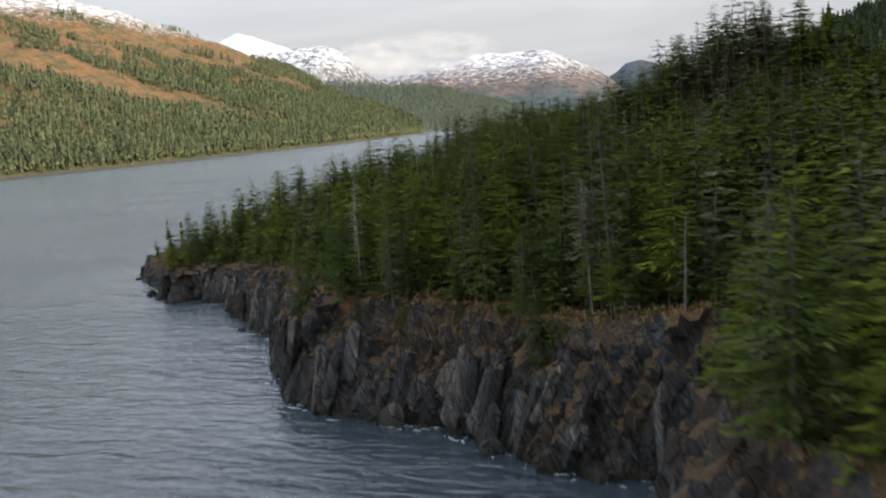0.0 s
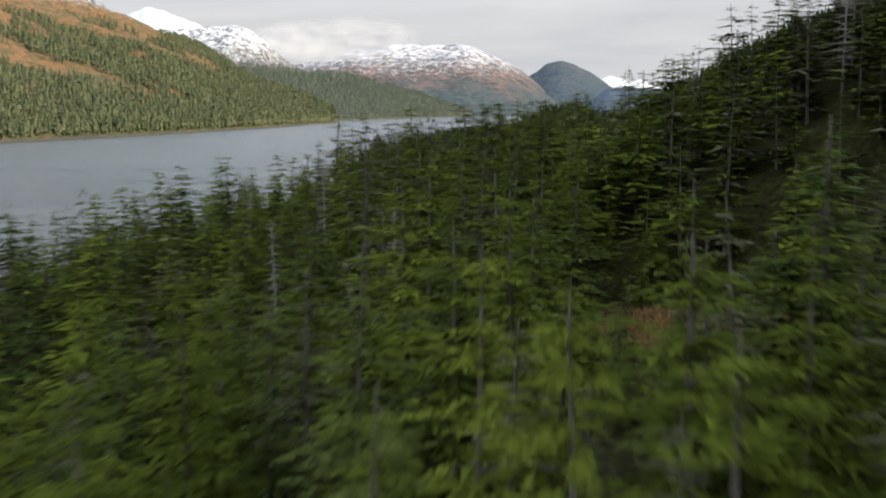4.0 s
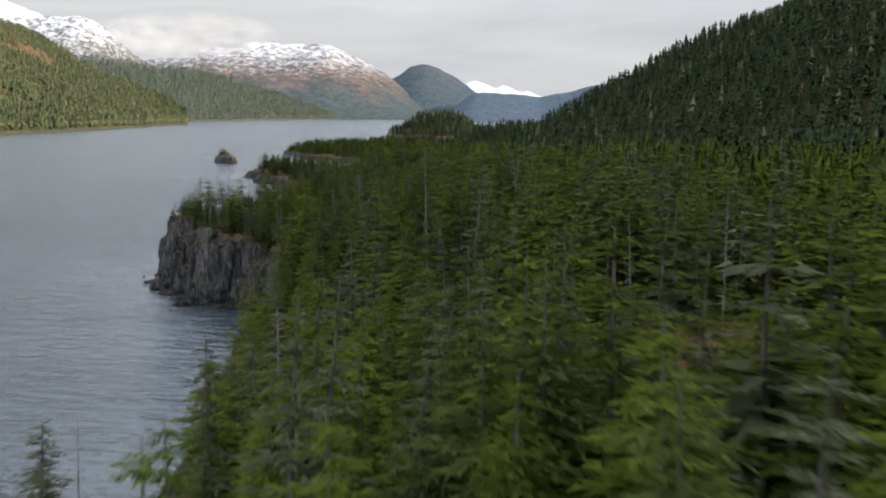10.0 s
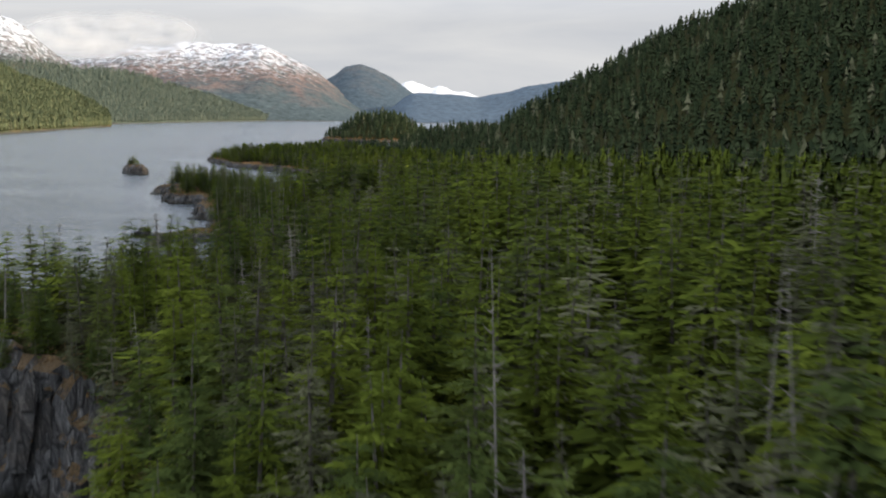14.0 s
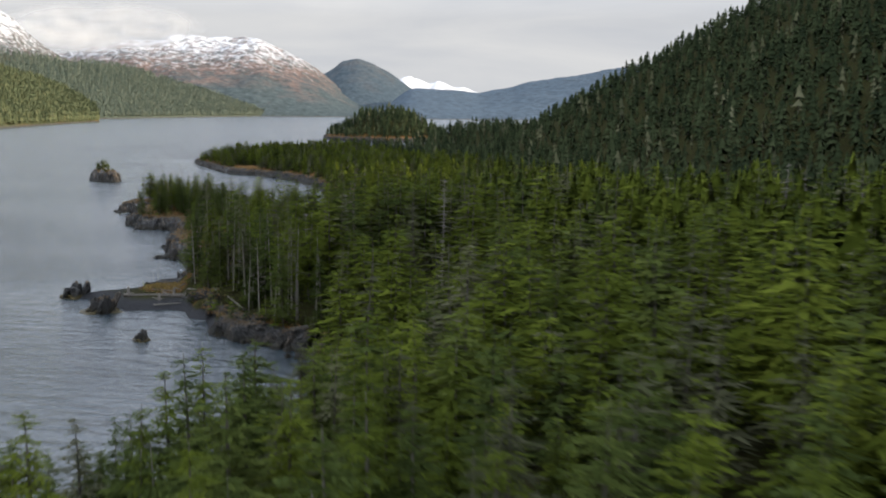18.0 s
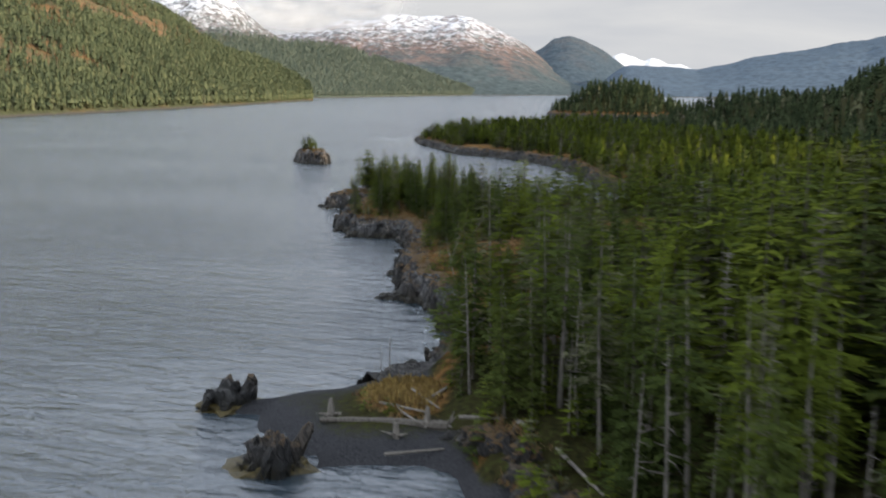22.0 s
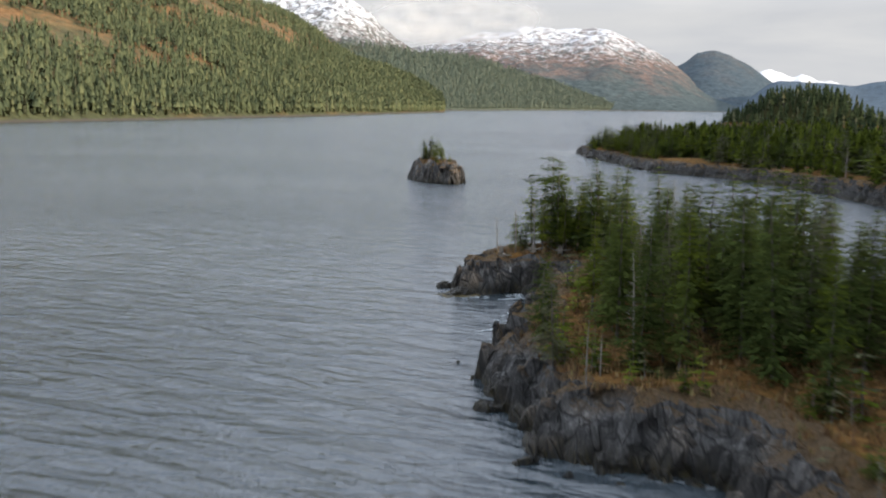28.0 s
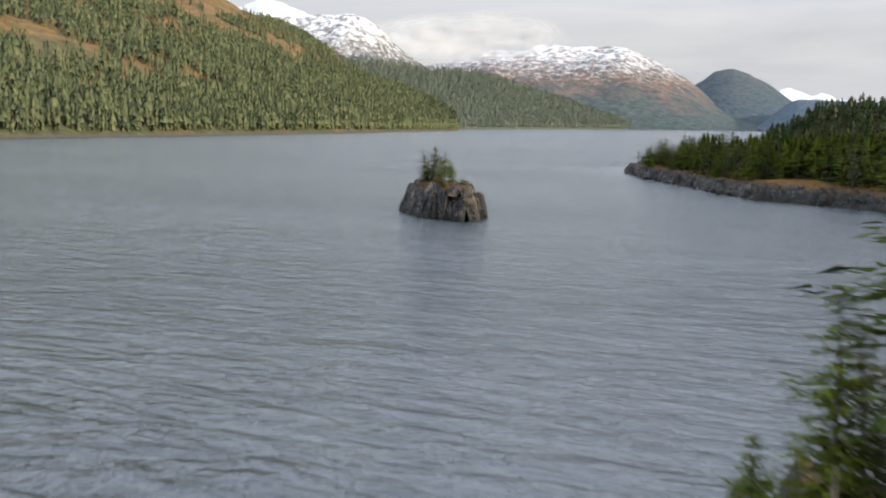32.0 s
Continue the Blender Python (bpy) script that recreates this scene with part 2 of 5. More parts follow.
def slope_material(name, forest, tundra, snow_from, snow_to, tundra_from, tundra_to, scale, snowy=(0.80, 0.81, 0.83)):
    """Far mountain side: woods low down, brown heath above, snow on top."""
    m, t, b = material(name)
    v = coords(t)
    n1, n2 = noise_of(t, v, scale, 8.0, 0.62, 0.4), noise_of(t, v, scale * 9, 6.0, 0.65)
    z = part_z(t)
    zz = calc(t, "ADD", z, calc(t, "MULTIPLY", calc(t, "SUBTRACT", n1, 0.5), (tundra_to - tundra_from) * 3.2 + 40))
    wood = ramp(t, n2, [(0.3, tuple(c * 0.55 for c in forest)), (0.7, tuple(c * 1.35 for c in forest))])
    shrub = span(t, noise_of(t, v, scale * 3.3, 7.0, 0.7, 0.5), 0.47, 0.56)
    heath = ramp(t, n2, [(0.3, tuple(c * 0.6 for c in tundra)), (0.7, tuple(c * 1.25 for c in tundra))])
    heath = mix(t, calc(t, "MULTIPLY", shrub, 0.75), heath, wood)
    col = mix(t, span(t, zz, tundra_from, tundra_to), wood, heath)
    zs = calc(t, "ADD", z, calc(t, "MULTIPLY", calc(t, "SUBTRACT", n2, 0.5), (snow_to - snow_from) * 2.6))
    n4 = noise_of(t, coords(t, (1, 1, 0.6)), scale * 5, 10.0, 0.72, 0.6)
    bare = calc(t, "MULTIPLY", span(t, n4, 0.46, 0.55), span(t, z, snow_to * 1.9, snow_to * 1.1))
    cover = calc(t, "MULTIPLY", span(t, zs, snow_from, snow_to), calc(t, "SUBTRACT", 1.0, calc(t, "MULTIPLY", bare, 0.85)))
    col = mix(t, cover, col, snowy)
    col = mix(t, span(t, calc(t, "ADD", z, calc(t, "MULTIPLY", n2, 3.0)), 3.1, 2.6), col, (0.10, 0.088, 0.070))
    t.links.new(col, b.inputs["Base Color"])
    b.inputs["Roughness"].default_value = 0.9
    b.inputs["Specular IOR Level"].default_value = 0.1
    relief(t, b, n2, 0.6, 6.0)
    return m


M_MTN = slope_material("left_mountain", (0.095, 0.100, 0.050), (0.25, 0.140, 0.062), 235, 300, 5, 60, 0.012)
# ridge ground, its woods colour lightened towards haze as well
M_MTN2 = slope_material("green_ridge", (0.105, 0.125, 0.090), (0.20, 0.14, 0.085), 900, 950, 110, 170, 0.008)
# woods colour blued for haze; heath and snow are the mountain's own
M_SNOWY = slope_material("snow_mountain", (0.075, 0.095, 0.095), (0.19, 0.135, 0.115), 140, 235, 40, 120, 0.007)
M_PEAK = slope_material("snow_peak", (0.070, 0.090, 0.080), (0.13, 0.105, 0.09), 130, 215, 70, 130, 0.012)
M_CONE = slope_material("snow_cone", (0.3, 0.31, 0.33), (0.4, 0.4, 0.42), 20, 80, 10, 30, 0.008)
# dome and far hill: blue of the distance haze mixed into the base colours
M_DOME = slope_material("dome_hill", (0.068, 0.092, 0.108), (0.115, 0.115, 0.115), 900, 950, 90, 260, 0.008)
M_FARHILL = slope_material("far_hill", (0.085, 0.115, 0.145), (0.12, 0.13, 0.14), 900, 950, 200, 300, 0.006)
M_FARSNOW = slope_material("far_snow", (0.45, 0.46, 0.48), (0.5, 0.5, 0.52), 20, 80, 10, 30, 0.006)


# ---------------------------------------------------------------- mesh helpers
def mesh_np(name, verts, faces, mats, mat_index=None, smooth=False, puff=None, tone=None):
    verts, faces = np.asarray(verts, dtype=np.float32), np.asarray(faces, dtype=np.int32)
    me = bpy.data.meshes.new(name)
    n, k = faces.shape
    me.vertices.add(len(verts))
    me.vertices.foreach_set("co", verts.ravel())
    me.loops.add(n * k)
    me.loops.foreach_set("vertex_index", faces.ravel())
    me.polygons.add(n)
    me.polygons.foreach_set("loop_start", np.arange(0, n * k, k, dtype=np.int32))
    me.polygons.foreach_set("loop_total", np.full(n, k, dtype=np.int32))
    for m in mats:
        me.materials.append(m)
    if mat_index is not None:
        me.polygons.foreach_set("material_index", np.asarray(mat_index, dtype=np.int32))
    me.polygons.foreach_set("use_smooth", np.full(n, smooth, dtype=bool))
    if puff is not None:
        me.attributes.new("puff", "FLOAT_VECTOR", "POINT").data.foreach_set("vector", np.asarray(puff, dtype=np.float32).ravel())
    if tone is not None:
        me.attributes.new("tone", "FLOAT", "POINT").data.foreach_set("value", np.asarray(tone, dtype=np.float32).ravel())
    me.update(calc_edges=True)
    return me


def grid_faces(nu, nv):
    i, j = np.meshgrid(np.arange(nu - 1), np.arange(nv - 1), indexing="ij")
    a = (i * nv + j).ravel()
    return np.stack([a, a + nv, a + nv + 1, a + 1], 1)


def hash2(ix, iy, seed):
    h = np.sin(ix * 127.1 + iy * 311.7 + seed * 74.7) * 43758.5453
    return h - np.floor(h)


def vnoise(x, y, seed=0):
    x, y = np.asarray(x, float), np.asarray(y, float)
    ix, iy = np.floor(x), np.floor(y)
    fx, fy = x - ix, y - iy
    fx, fy = fx * fx * (3 - 2 * fx), fy * fy * (3 - 2 * fy)
    a, b_ = hash2(ix, iy, seed), hash2(ix + 1, iy, seed)
    c, d = hash2(ix, iy + 1, seed), hash2(ix + 1, iy + 1, seed)
    return (a * (1 - fx) + b_ * fx) * (1 - fy) + (c * (1 - fx) + d * fx) * fy


def fbm(x, y, seed=0, octaves=4):
    s, a, total = 0.0, 0.5, 0.0
    for o in range(octaves):
        s = s + a * vnoise(x * 2 ** o, y * 2 ** o, seed + o)
        total += a
        a *= 0.5
    return s / total


def ease(v):
    v = np.clip(v, 0, 1)
    return v * v * (3 - 2 * v)


# ---------------------------------------------------------------- plan of the shore
COAST = [(160, -480), (46, -60), (16, -10), (8, 14), (6.8, 28), (8.5, 42), (14, 54.5), (4.8, 60), (-0.8, 70), (-7.5, 73.5), (-12.4, 80.5), (-15, 93), (-17, 105),
         (-21, 112), (-23, 118), (-26.5, 128), (-33, 134.5), (-35, 132), (-40, 145), (-46, 159), (-40, 170), (-32, 182),
         (-24, 200), (-16, 222), (-9, 243), (1, 258), (5.2, 263), (9, 285), (11.8, 309), (13.5, 322), (15.5, 339), (7, 347),
         (0.5, 372), (5.5, 385), (18.5, 401), (30.5, 416), (38, 432), (40, 444), (42, 459), (38.5, 462), (35.5, 465.5),
         (32.4, 471.6), (29.6, 484.6)]
COAST += [(22, 485.5), (15.5, 499), (19, 501), (25, 503.4), (31.6, 508.5), (32.8, 515), (33.0, 522), (32.4, 530), (29.4, 535),
          (30.0, 547), (32.2, 566), (30.4, 578), (24, 580), (22, 593), (23.8, 603), (25.4, 609.5), (27.9, 613.5), (26.9, 617), (24.1, 618), (21.7, 616.6), (19.9, 617.4), (20.6, 622), (23, 628),
          (27, 633), (33, 630), (38, 622), (43, 611), (52, 603), (64, 601), (78, 606), (88, 618), (86, 630), (81, 637),
          (76, 656), (77.5, 675), (78, 694), (77, 709), (75, 728), (68, 750), (57, 767), (53, 795),
          (48, 830), (47.5, 856), (54, 870), (80, 905), (120, 928), (160, 925), (190, 930), (215, 960), (230, 1000),
          (270, 1100), (330, 1200), (450, 1350)]
COAST += [(700, 1600), (1500, 2100), (2500, 2300), (2500, -480)]
ISLET = [(15.8, 722.6), (12.3, 725.5), (9.2, 731), (7.6, 740), (9.4, 745.4), (12.6, 746.4), (15.6, 738), (16.8, 729)]
KNOLL = [(218 + 52 * math.cos(a), 1230 + 70 * math.sin(a)) for a in np.linspace(0, 2 * math.pi, 14)[:-1]]
CLIFF = np.array([(-60, 9), (40, 7.5), (90, 7.5), (118, 5.5), (145, 2.8), (170, 3.5), (205, 3.2), (235, 2.0), (260, 1.6), (300, 4.0), (335, 7),
                  (350, 9.3), (372, 9), (392, 6.5), (415, 4), (440, 1.8), (462, 1.5), (475, 1.8), (482, 1.2), (487, 0.5), (500, 0.5),
                  (506, 0.8), (520, 2.2), (540, 2.8), (566, 2.6), (590, 2.6), (620, 2.6), (640, 2.0), (700, 2.6), (760, 2.2),
                  (860, 1.8), (1000, 3), (3000, 5)])
PLATEAU = np.array([(-60, 13), (60, 13), (130, 11), (200, 12.5), (250, 12), (300, 11), (372, 10.5), (420, 8.5), (460, 6), (500, 5), (560, 4.2),
                    (620, 4.2), (700, 5), (760, 3.5), (860, 3.5), (1000, 8), (1300, 10), (3000, 10)])
# clearings: x, y, half width, half length
CLEARINGS = [(23, 140, 8, 8), (40, 262, 5.5, 5), (32, 256, 4, 4.5), (42, 287, 4, 6), (38.5, 545, 4.5, 7), (44, 549, 4, 4),
             (63, 772, 4, 15), (78, 800, 5, 6), (24.6, 619.6, 2.2, 1.3), (25.2, 603, 1.2, 6), (30, 574, 3, 3), (28.3, 497, 2.6, 4.5), (60, 560, 5, 4), (10.5, 57.8, 2.2, 2.0)]


def shore_distance(x, y, poly):
    """Distance from the shore line, positive on land."""
    x, y = np.asarray(x, float).ravel(), np.asarray(y, float).ravel()
    best, inside = np.full(x.shape, 1e9), np.zeros(x.shape, bool)
    for (ax, ay), (bx, by) in zip(poly, poly[1:] + poly[:1]):
        dx, dy = bx - ax, by - ay
        s = np.clip(((x - ax) * dx + (y - ay) * dy) / (dx * dx + dy * dy), 0, 1)
        best = np.minimum(best, (x - ax - s * dx) ** 2 + (y - ay - s * dy) ** 2)
        if ay != by:
            inside ^= ((ay > y) != (by > y)) & (x < dx * (y - ay) / dy + ax)
    return np.where(inside, 1, -1) * np.sqrt(best)


def land_distance(x, y):
    d = shore_distance(x, y, COAST)
    d = np.maximum(d, shore_distance(x, y, ISLET))
    return np.maximum(d, shore_distance(x, y, KNOLL))


def openness(x, y):
    o = np.zeros(np.shape(x))
    for cx, cy, rx, ry in CLEARINGS:
        o = np.maximum(o, 1.6 - np.hypot((x - cx) / rx, (y - cy) / ry))
    return np.clip(o, 0, 1)


def ground_height(x, y, d=None):
    x, y = np.asarray(x, float), np.asarray(y, float)
    if d is None:
        d = land_distance(x, y).reshape(x.shape)
    edge = np.interp(y, CLIFF[:, 0], CLIFF[:, 1])
    top = np.interp(y, PLATEAU[:, 0], PLATEAU[:, 1])
    islet = np.hypot(x - 13, y - 734) < 22
    edge, top = np.where(islet, 3.4, edge), np.where(islet, 3.9, top)
    knoll = np.hypot((x - 218) / 52, (y - 1230) / 70)
    top = np.where(knoll < 1.2, 6 + 15 * np.clip(1 - knoll, 0, 1) ** 0.7, top)
    h = edge + (top - edge) * ease(d / 34)
    h = h + 15 * np.exp(-(((x - 46) / 15) ** 2 + ((y - 165) / 46) ** 2)) * ease(d / 20)
    h = h + 4 * ease((x - 60) / 140) * ease((y - 120) / 150) * ease((900 - y) / 500)
    h = h + 10 * ease((x - 150) / 45) * ease((420 - x) / 120) * np.exp(-((y - 885) / 75) ** 2)
    hill = 114 - 0.646 * np.sqrt((0.435 * (x - 315) + 0.900 * (y - 729)) ** 2 + (1.05 * (0.435 * (y - 729) - 0.900 * (x - 315))) ** 2 + 3600)
    hill = np.maximum(hill, 210 - 0.529 * np.hypot(x - 550, y - 672)) + 4 + 9 * (fbm(x / 90, y / 90, 5) - 0.5)
    # two added hills, out of view, keep the low sun off the forest
    hill = np.maximum(hill, 235 - 0.5 * np.hypot(x - 520, y - 130))
    hill = np.maximum(hill, 235 - 0.5 * np.hypot(x - 430, y + 140))
    h = np.maximum(h, hill) + 2.0 * np.exp(-np.abs(h - hill) / 4)
    h = h + (fbm(x / 9, y / 9, 2) - 0.5) * 1.6 * ease(d / 4)
    h = h + 1.6 * ease((x - 30.6) / 2.4) * ease((y - 479) / 6) * ease((514 - y) / 6) * (x < 90)
    bog = np.clip(2.1 - np.hypot((x - 23) / 9, (y - 141) / 9), 0, 1)
    h = h + (9.4 - h) * ease(bog)
    shelf = ease((d - np.where(edge > 3.2, 0.7, 1.0)) / np.maximum(0.8, np.minimum(0.2 * edge + 0.6, 1.5)))
    return np.where(d > 0.3, -0.6 + (h + 0.6) * shelf, np.maximum(-0.6 + d * 0.35, -4))


# ground sheet
xs = np.concatenate([np.arange(-64, 110, 2.0), 110 + np.cumsum(np.concatenate([np.linspace(2.5, 11, 80), np.linspace(12, 110, 32)]))])
ys = np.concatenate([np.concatenate([-60 - np.cumsum(np.linspace(60, 6, 12))[::-1], np.arange(-60, 680, 2.0)]), np.arange(680, 960, 3.0), 960 + np.cumsum(np.concatenate([np.linspace(3, 10, 50), np.linspace(12, 90, 28)]))])
X, Y = np.meshgrid(xs, ys, indexing="ij")
D = land_distance(X, Y).reshape(X.shape)
Z = ground_height(X, Y, D)
me = mesh_np("ground", np.stack([X, Y, Z], -1).reshape(-1, 3), grid_faces(len(xs), len(ys)), [M_GROUND], smooth=True)
me.attributes.new("open", "FLOAT", "POINT").data.foreach_set("value", np.maximum(openness(X, Y), np.where(Z > 1.3, 0.8 * (Y > 52) * np.clip(1.6 - D / np.where(Y > 500, 9, 4), 0, 1) * (fbm(X / 5, Y / 5, 6) > np.where(Y > 560, 0.3, 0.42)) * ((Y < 330) | (Y > 380)), 0)).ravel().astype(np.float32))
tagged(new("ground", me), "mossy forest floor with rust-brown bog clearings above the sea", "ground", kind="structure")

# sea
wx = np.concatenate([-90 - np.cumsum(np.linspace(20, 1000, 9))[::-1], np.arange(-90, 130, 4), 130 + np.cumsum(np.linspace(20, 900, 12))])
wy = np.concatenate([-40 - np.cumsum(np.linspace(40, 500, 6))[::-1], np.arange(-40, 900, 4), 900 + np.cumsum(np.linspace(20, 700, 15))])
X, Y = np.meshgrid(wx, wy, indexing="ij")
me = mesh_np("water", np.stack([X, Y, X * 0], -1).reshape(-1, 3), grid_faces(len(wx), len(wy)), [M_WATER], smooth=True)
lee = 0.55 * ease(1.0 + shore_distance(X, Y, COAST) / 26)          # the swell dies down close under the land
me.attributes.new("lee", "FLOAT", "POINT").data.foreach_set("value", lee.astype(np.float32))
tagged(new("water", me), "wind-rippled grey-blue sea water of a fjord", "water", kind="structure")


# ---------------------------------------------------------------- far mountains
def slope_sheet(name, label, foot, crest, mat, nu=160, nv=60, rough=0.12, back=0.5, seed=1, power=0.9):
    """A mountain side between a foot line at the water and a crest line, with gullies, and a back that falls away."""
    foot, crest = np.array(foot, float), np.array(crest, float)
    u = np.linspace(0, 1, nu)

    def along(line):
        s = np.concatenate([[0], np.cumsum(np.hypot(*np.diff(line[:, :2], axis=0).T))])
        return np.stack([np.interp(u * s[-1], s, line[:, k]) for k in range(line.shape[1])], 1)

    f, c = along(foot), along(crest)
    ker = np.hanning(max(5, nu // 16)) / np.hanning(max(5, nu // 16)).sum()
    c[:, 2] = np.convolve(np.pad(c[:, 2], len(ker) // 2, mode="edge"), ker, "same")[len(ker) // 2:len(ker) // 2 + nu]
    c[:, 2] += c[:, 2] * 0.05 * (fbm(c[:, 0] / 60, c[:, 1] / 60, seed + 2, 4) - 0.5)
    vv = np.concatenate([np.linspace(0, 1, nv), 1 + np.linspace(0.08, 1, 8) * back])
    U, V = np.meshgrid(np.arange(nu), vv, indexing="ij")
    F, C = f[:, None, :], c[:, None, :]
    v = np.minimum(V, 1)[..., None]
    P = F[..., :2] + (C[..., :2] - F[..., :2]) * V[..., None]
    zc = C[..., 2] * np.ones_like(V)
    zz = zc * v[..., 0] ** power
    gul = fbm(P[..., 0] / 160, P[..., 1] / 160, seed, 5) - 0.5 + 0.5 * (fbm(P[..., 0] / 45, P[..., 1] / 45, seed + 9, 3) - 0.5)
    zz = zz + gul * zc * rough * 4 * (v[..., 0] * (1.05 - v[..., 0] * 0.75))
    zz = zz - np.maximum(V - 1, 0) * zc * 1.2 - 1.5 * (V < 0.001)
    verts = np.stack([P[..., 0], P[..., 1], zz], -1)
    me = mesh_np(name, verts.reshape(-1, 3), grid_faces(nu, len(vv)), [mat], smooth=True)
    tagged(new(name, me), label, "mountain", kind="structure")
    return verts[:, :nv]


left_side = slope_sheet("mountain_across_water", "forested mountain side with brown heath and a snowy top",
                        [(-520, 420), (-400, 640), (-336, 800), (-290, 915), (-245, 1035), (-213, 1140), (-182, 1260), (-148, 1420), (-112, 1620), (-54, 2050), (-40, 2080)],
                        [(-1900, 1500, 470), (-1420, 2300, 500), (-1029, 2625, 425), (-724, 2700, 318), (-400, 2775, 188), (-239, 2625, 95), (-110, 2330, 48), (-62, 2130, 26), (-45, 2085, 12)],
                        M_MTN, 260, 90, 0.10, seed=3)
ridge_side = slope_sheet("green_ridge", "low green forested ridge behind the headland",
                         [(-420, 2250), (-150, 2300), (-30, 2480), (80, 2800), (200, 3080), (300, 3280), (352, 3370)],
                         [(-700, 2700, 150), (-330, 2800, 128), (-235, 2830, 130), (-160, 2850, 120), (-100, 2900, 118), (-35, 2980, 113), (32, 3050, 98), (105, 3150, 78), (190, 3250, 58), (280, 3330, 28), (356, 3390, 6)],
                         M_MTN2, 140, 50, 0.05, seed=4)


def far_range(name, label, profile, dist, depth, mat, seed, eye=(8, 181, 25), rough=0.06, foot_z=-2.0):
    """A range on an arc round the fjord: bearing and height in degrees give its crest."""
    crest, foot = [], []
    for az, el in profile:
        a = radians(az)
        r = dist / math.cos(a)
        crest.append((eye[0] + r * math.sin(a), eye[1] + r * math.cos(a), eye[2] + dist / math.cos(a) * math.tan(radians(el))))
        r2 = (dist - depth) / math.cos(a)
        foot.append((eye[0] + r2 * math.sin(a), eye[1] + r2 * math.cos(a)))
    return slope_sheet(name, label, foot, crest, mat, 240, 50, rough, 0.3, seed, 0.85)


far_range("snow_cone", "white snow cone behind the nearer peak", [(-22, 5.4), (-14, 5.0), (-12, 4.8), (-10.75, 5.45), (-9.6, 4.8), (-8.4, 4.4), (-7, 3.8), (-5, 2.6)], 3900, 900, M_CONE, 12, rough=0.05)
far_range("snow_peak", "snow-streaked rocky peak under drifting cloud", [(-12, 4.2), (-9.6, 4.35), (-7.7, 4.40), (-6.9, 4.36), (-6.0, 4.10), (-5.2, 3.72), (-4.6, 3.15), (-4.1, 2.70), (-3.5, 2.35), (-2.6, 1.8), (-1, 0.4)], 2950, 500, M_PEAK, 11, rough=0.10)
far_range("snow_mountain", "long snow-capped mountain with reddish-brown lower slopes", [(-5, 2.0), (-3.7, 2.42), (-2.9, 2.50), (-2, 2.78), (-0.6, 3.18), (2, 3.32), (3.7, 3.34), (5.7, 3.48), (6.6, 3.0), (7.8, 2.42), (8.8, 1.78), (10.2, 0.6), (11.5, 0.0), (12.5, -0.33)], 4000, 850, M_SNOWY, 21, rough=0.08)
far_range("dome_hill", "dark dome-shaped hill across the fjord, haze blue in its colour", [(6.2, -0.33), (7.2, 0.4), (8.4, 1.22), (9.0, 1.72), (9.8, 2.22), (10.6, 2.42), (11.3, 2.24), (12.2, 1.73), (13.1, 1.14), (14.3, 0.42), (16, 0.1), (18, -0.33)], 4350, 700, M_DOME, 31, rough=0.08)
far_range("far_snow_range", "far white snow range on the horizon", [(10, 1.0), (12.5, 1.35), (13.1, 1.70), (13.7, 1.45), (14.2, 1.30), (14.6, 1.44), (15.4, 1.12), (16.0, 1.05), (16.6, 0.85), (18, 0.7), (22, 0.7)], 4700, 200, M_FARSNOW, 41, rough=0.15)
far_range("far_hill", "long forested hill with blue haze in its colour", [(11.5, -0.38), (13, 1.0), (14, 1.03), (15.2, 0.96), (16.6, 0.80), (17.3, 0.95), (18.1, 1.13), (19.1, 1.36), (20.6, 1.6), (22.8, 2.0), (24, 2.1), (25, 2.3), (27, 2.2), (30, 2.3), (38, 2.5)], 3600, 900, M_FARHILL, 51, rough=0.08)

# cloud bank that hides the saddle between the peaks and the foot of the high ridge
M_CLOUD, t, b = material("cloud")
t.nodes.remove(b)
cl_at = nd(t, "ShaderNodeAttribute", attribute_name="fade")
cl_n = noise_of(t, coords(t), 0.0035, 6.0, 0.5, 0.2)
cl_a = span(t, calc(t, "ADD", cl_at.outputs["Fac"], calc(t, "MULTIPLY", calc(t, "SUBTRACT", cl_n, 0.5), 1.2)), 0.1, 1.0)
cl_d, cl_t, cl_c, cl_m, cl_x = nd(t, "ShaderNodeBsdfDiffuse"), nd(t, "ShaderNodeBsdfTranslucent"), nd(t, "ShaderNodeBsdfTransparent"), nd(t, "ShaderNodeMixShader", Fac=0.5), nd(t, "ShaderNodeMixShader")
for n in (cl_d, cl_t):
    n.inputs["Color"].default_value = (0.80, 0.79, 0.77, 1)
t.links.new(cl_d.outputs[0], cl_m.inputs[1])
t.links.new(cl_t.outputs[0], cl_m.inputs[2])
t.links.new(cl_a, cl_x.inputs["Fac"])
t.links.new(cl_c.outputs[0], cl_x.inputs[1])
t.links.new(cl_m.outputs[0], cl_x.inputs[2])
t.links.new(cl_x.outputs[0], t.nodes["Material Output"].inputs["Surface"])


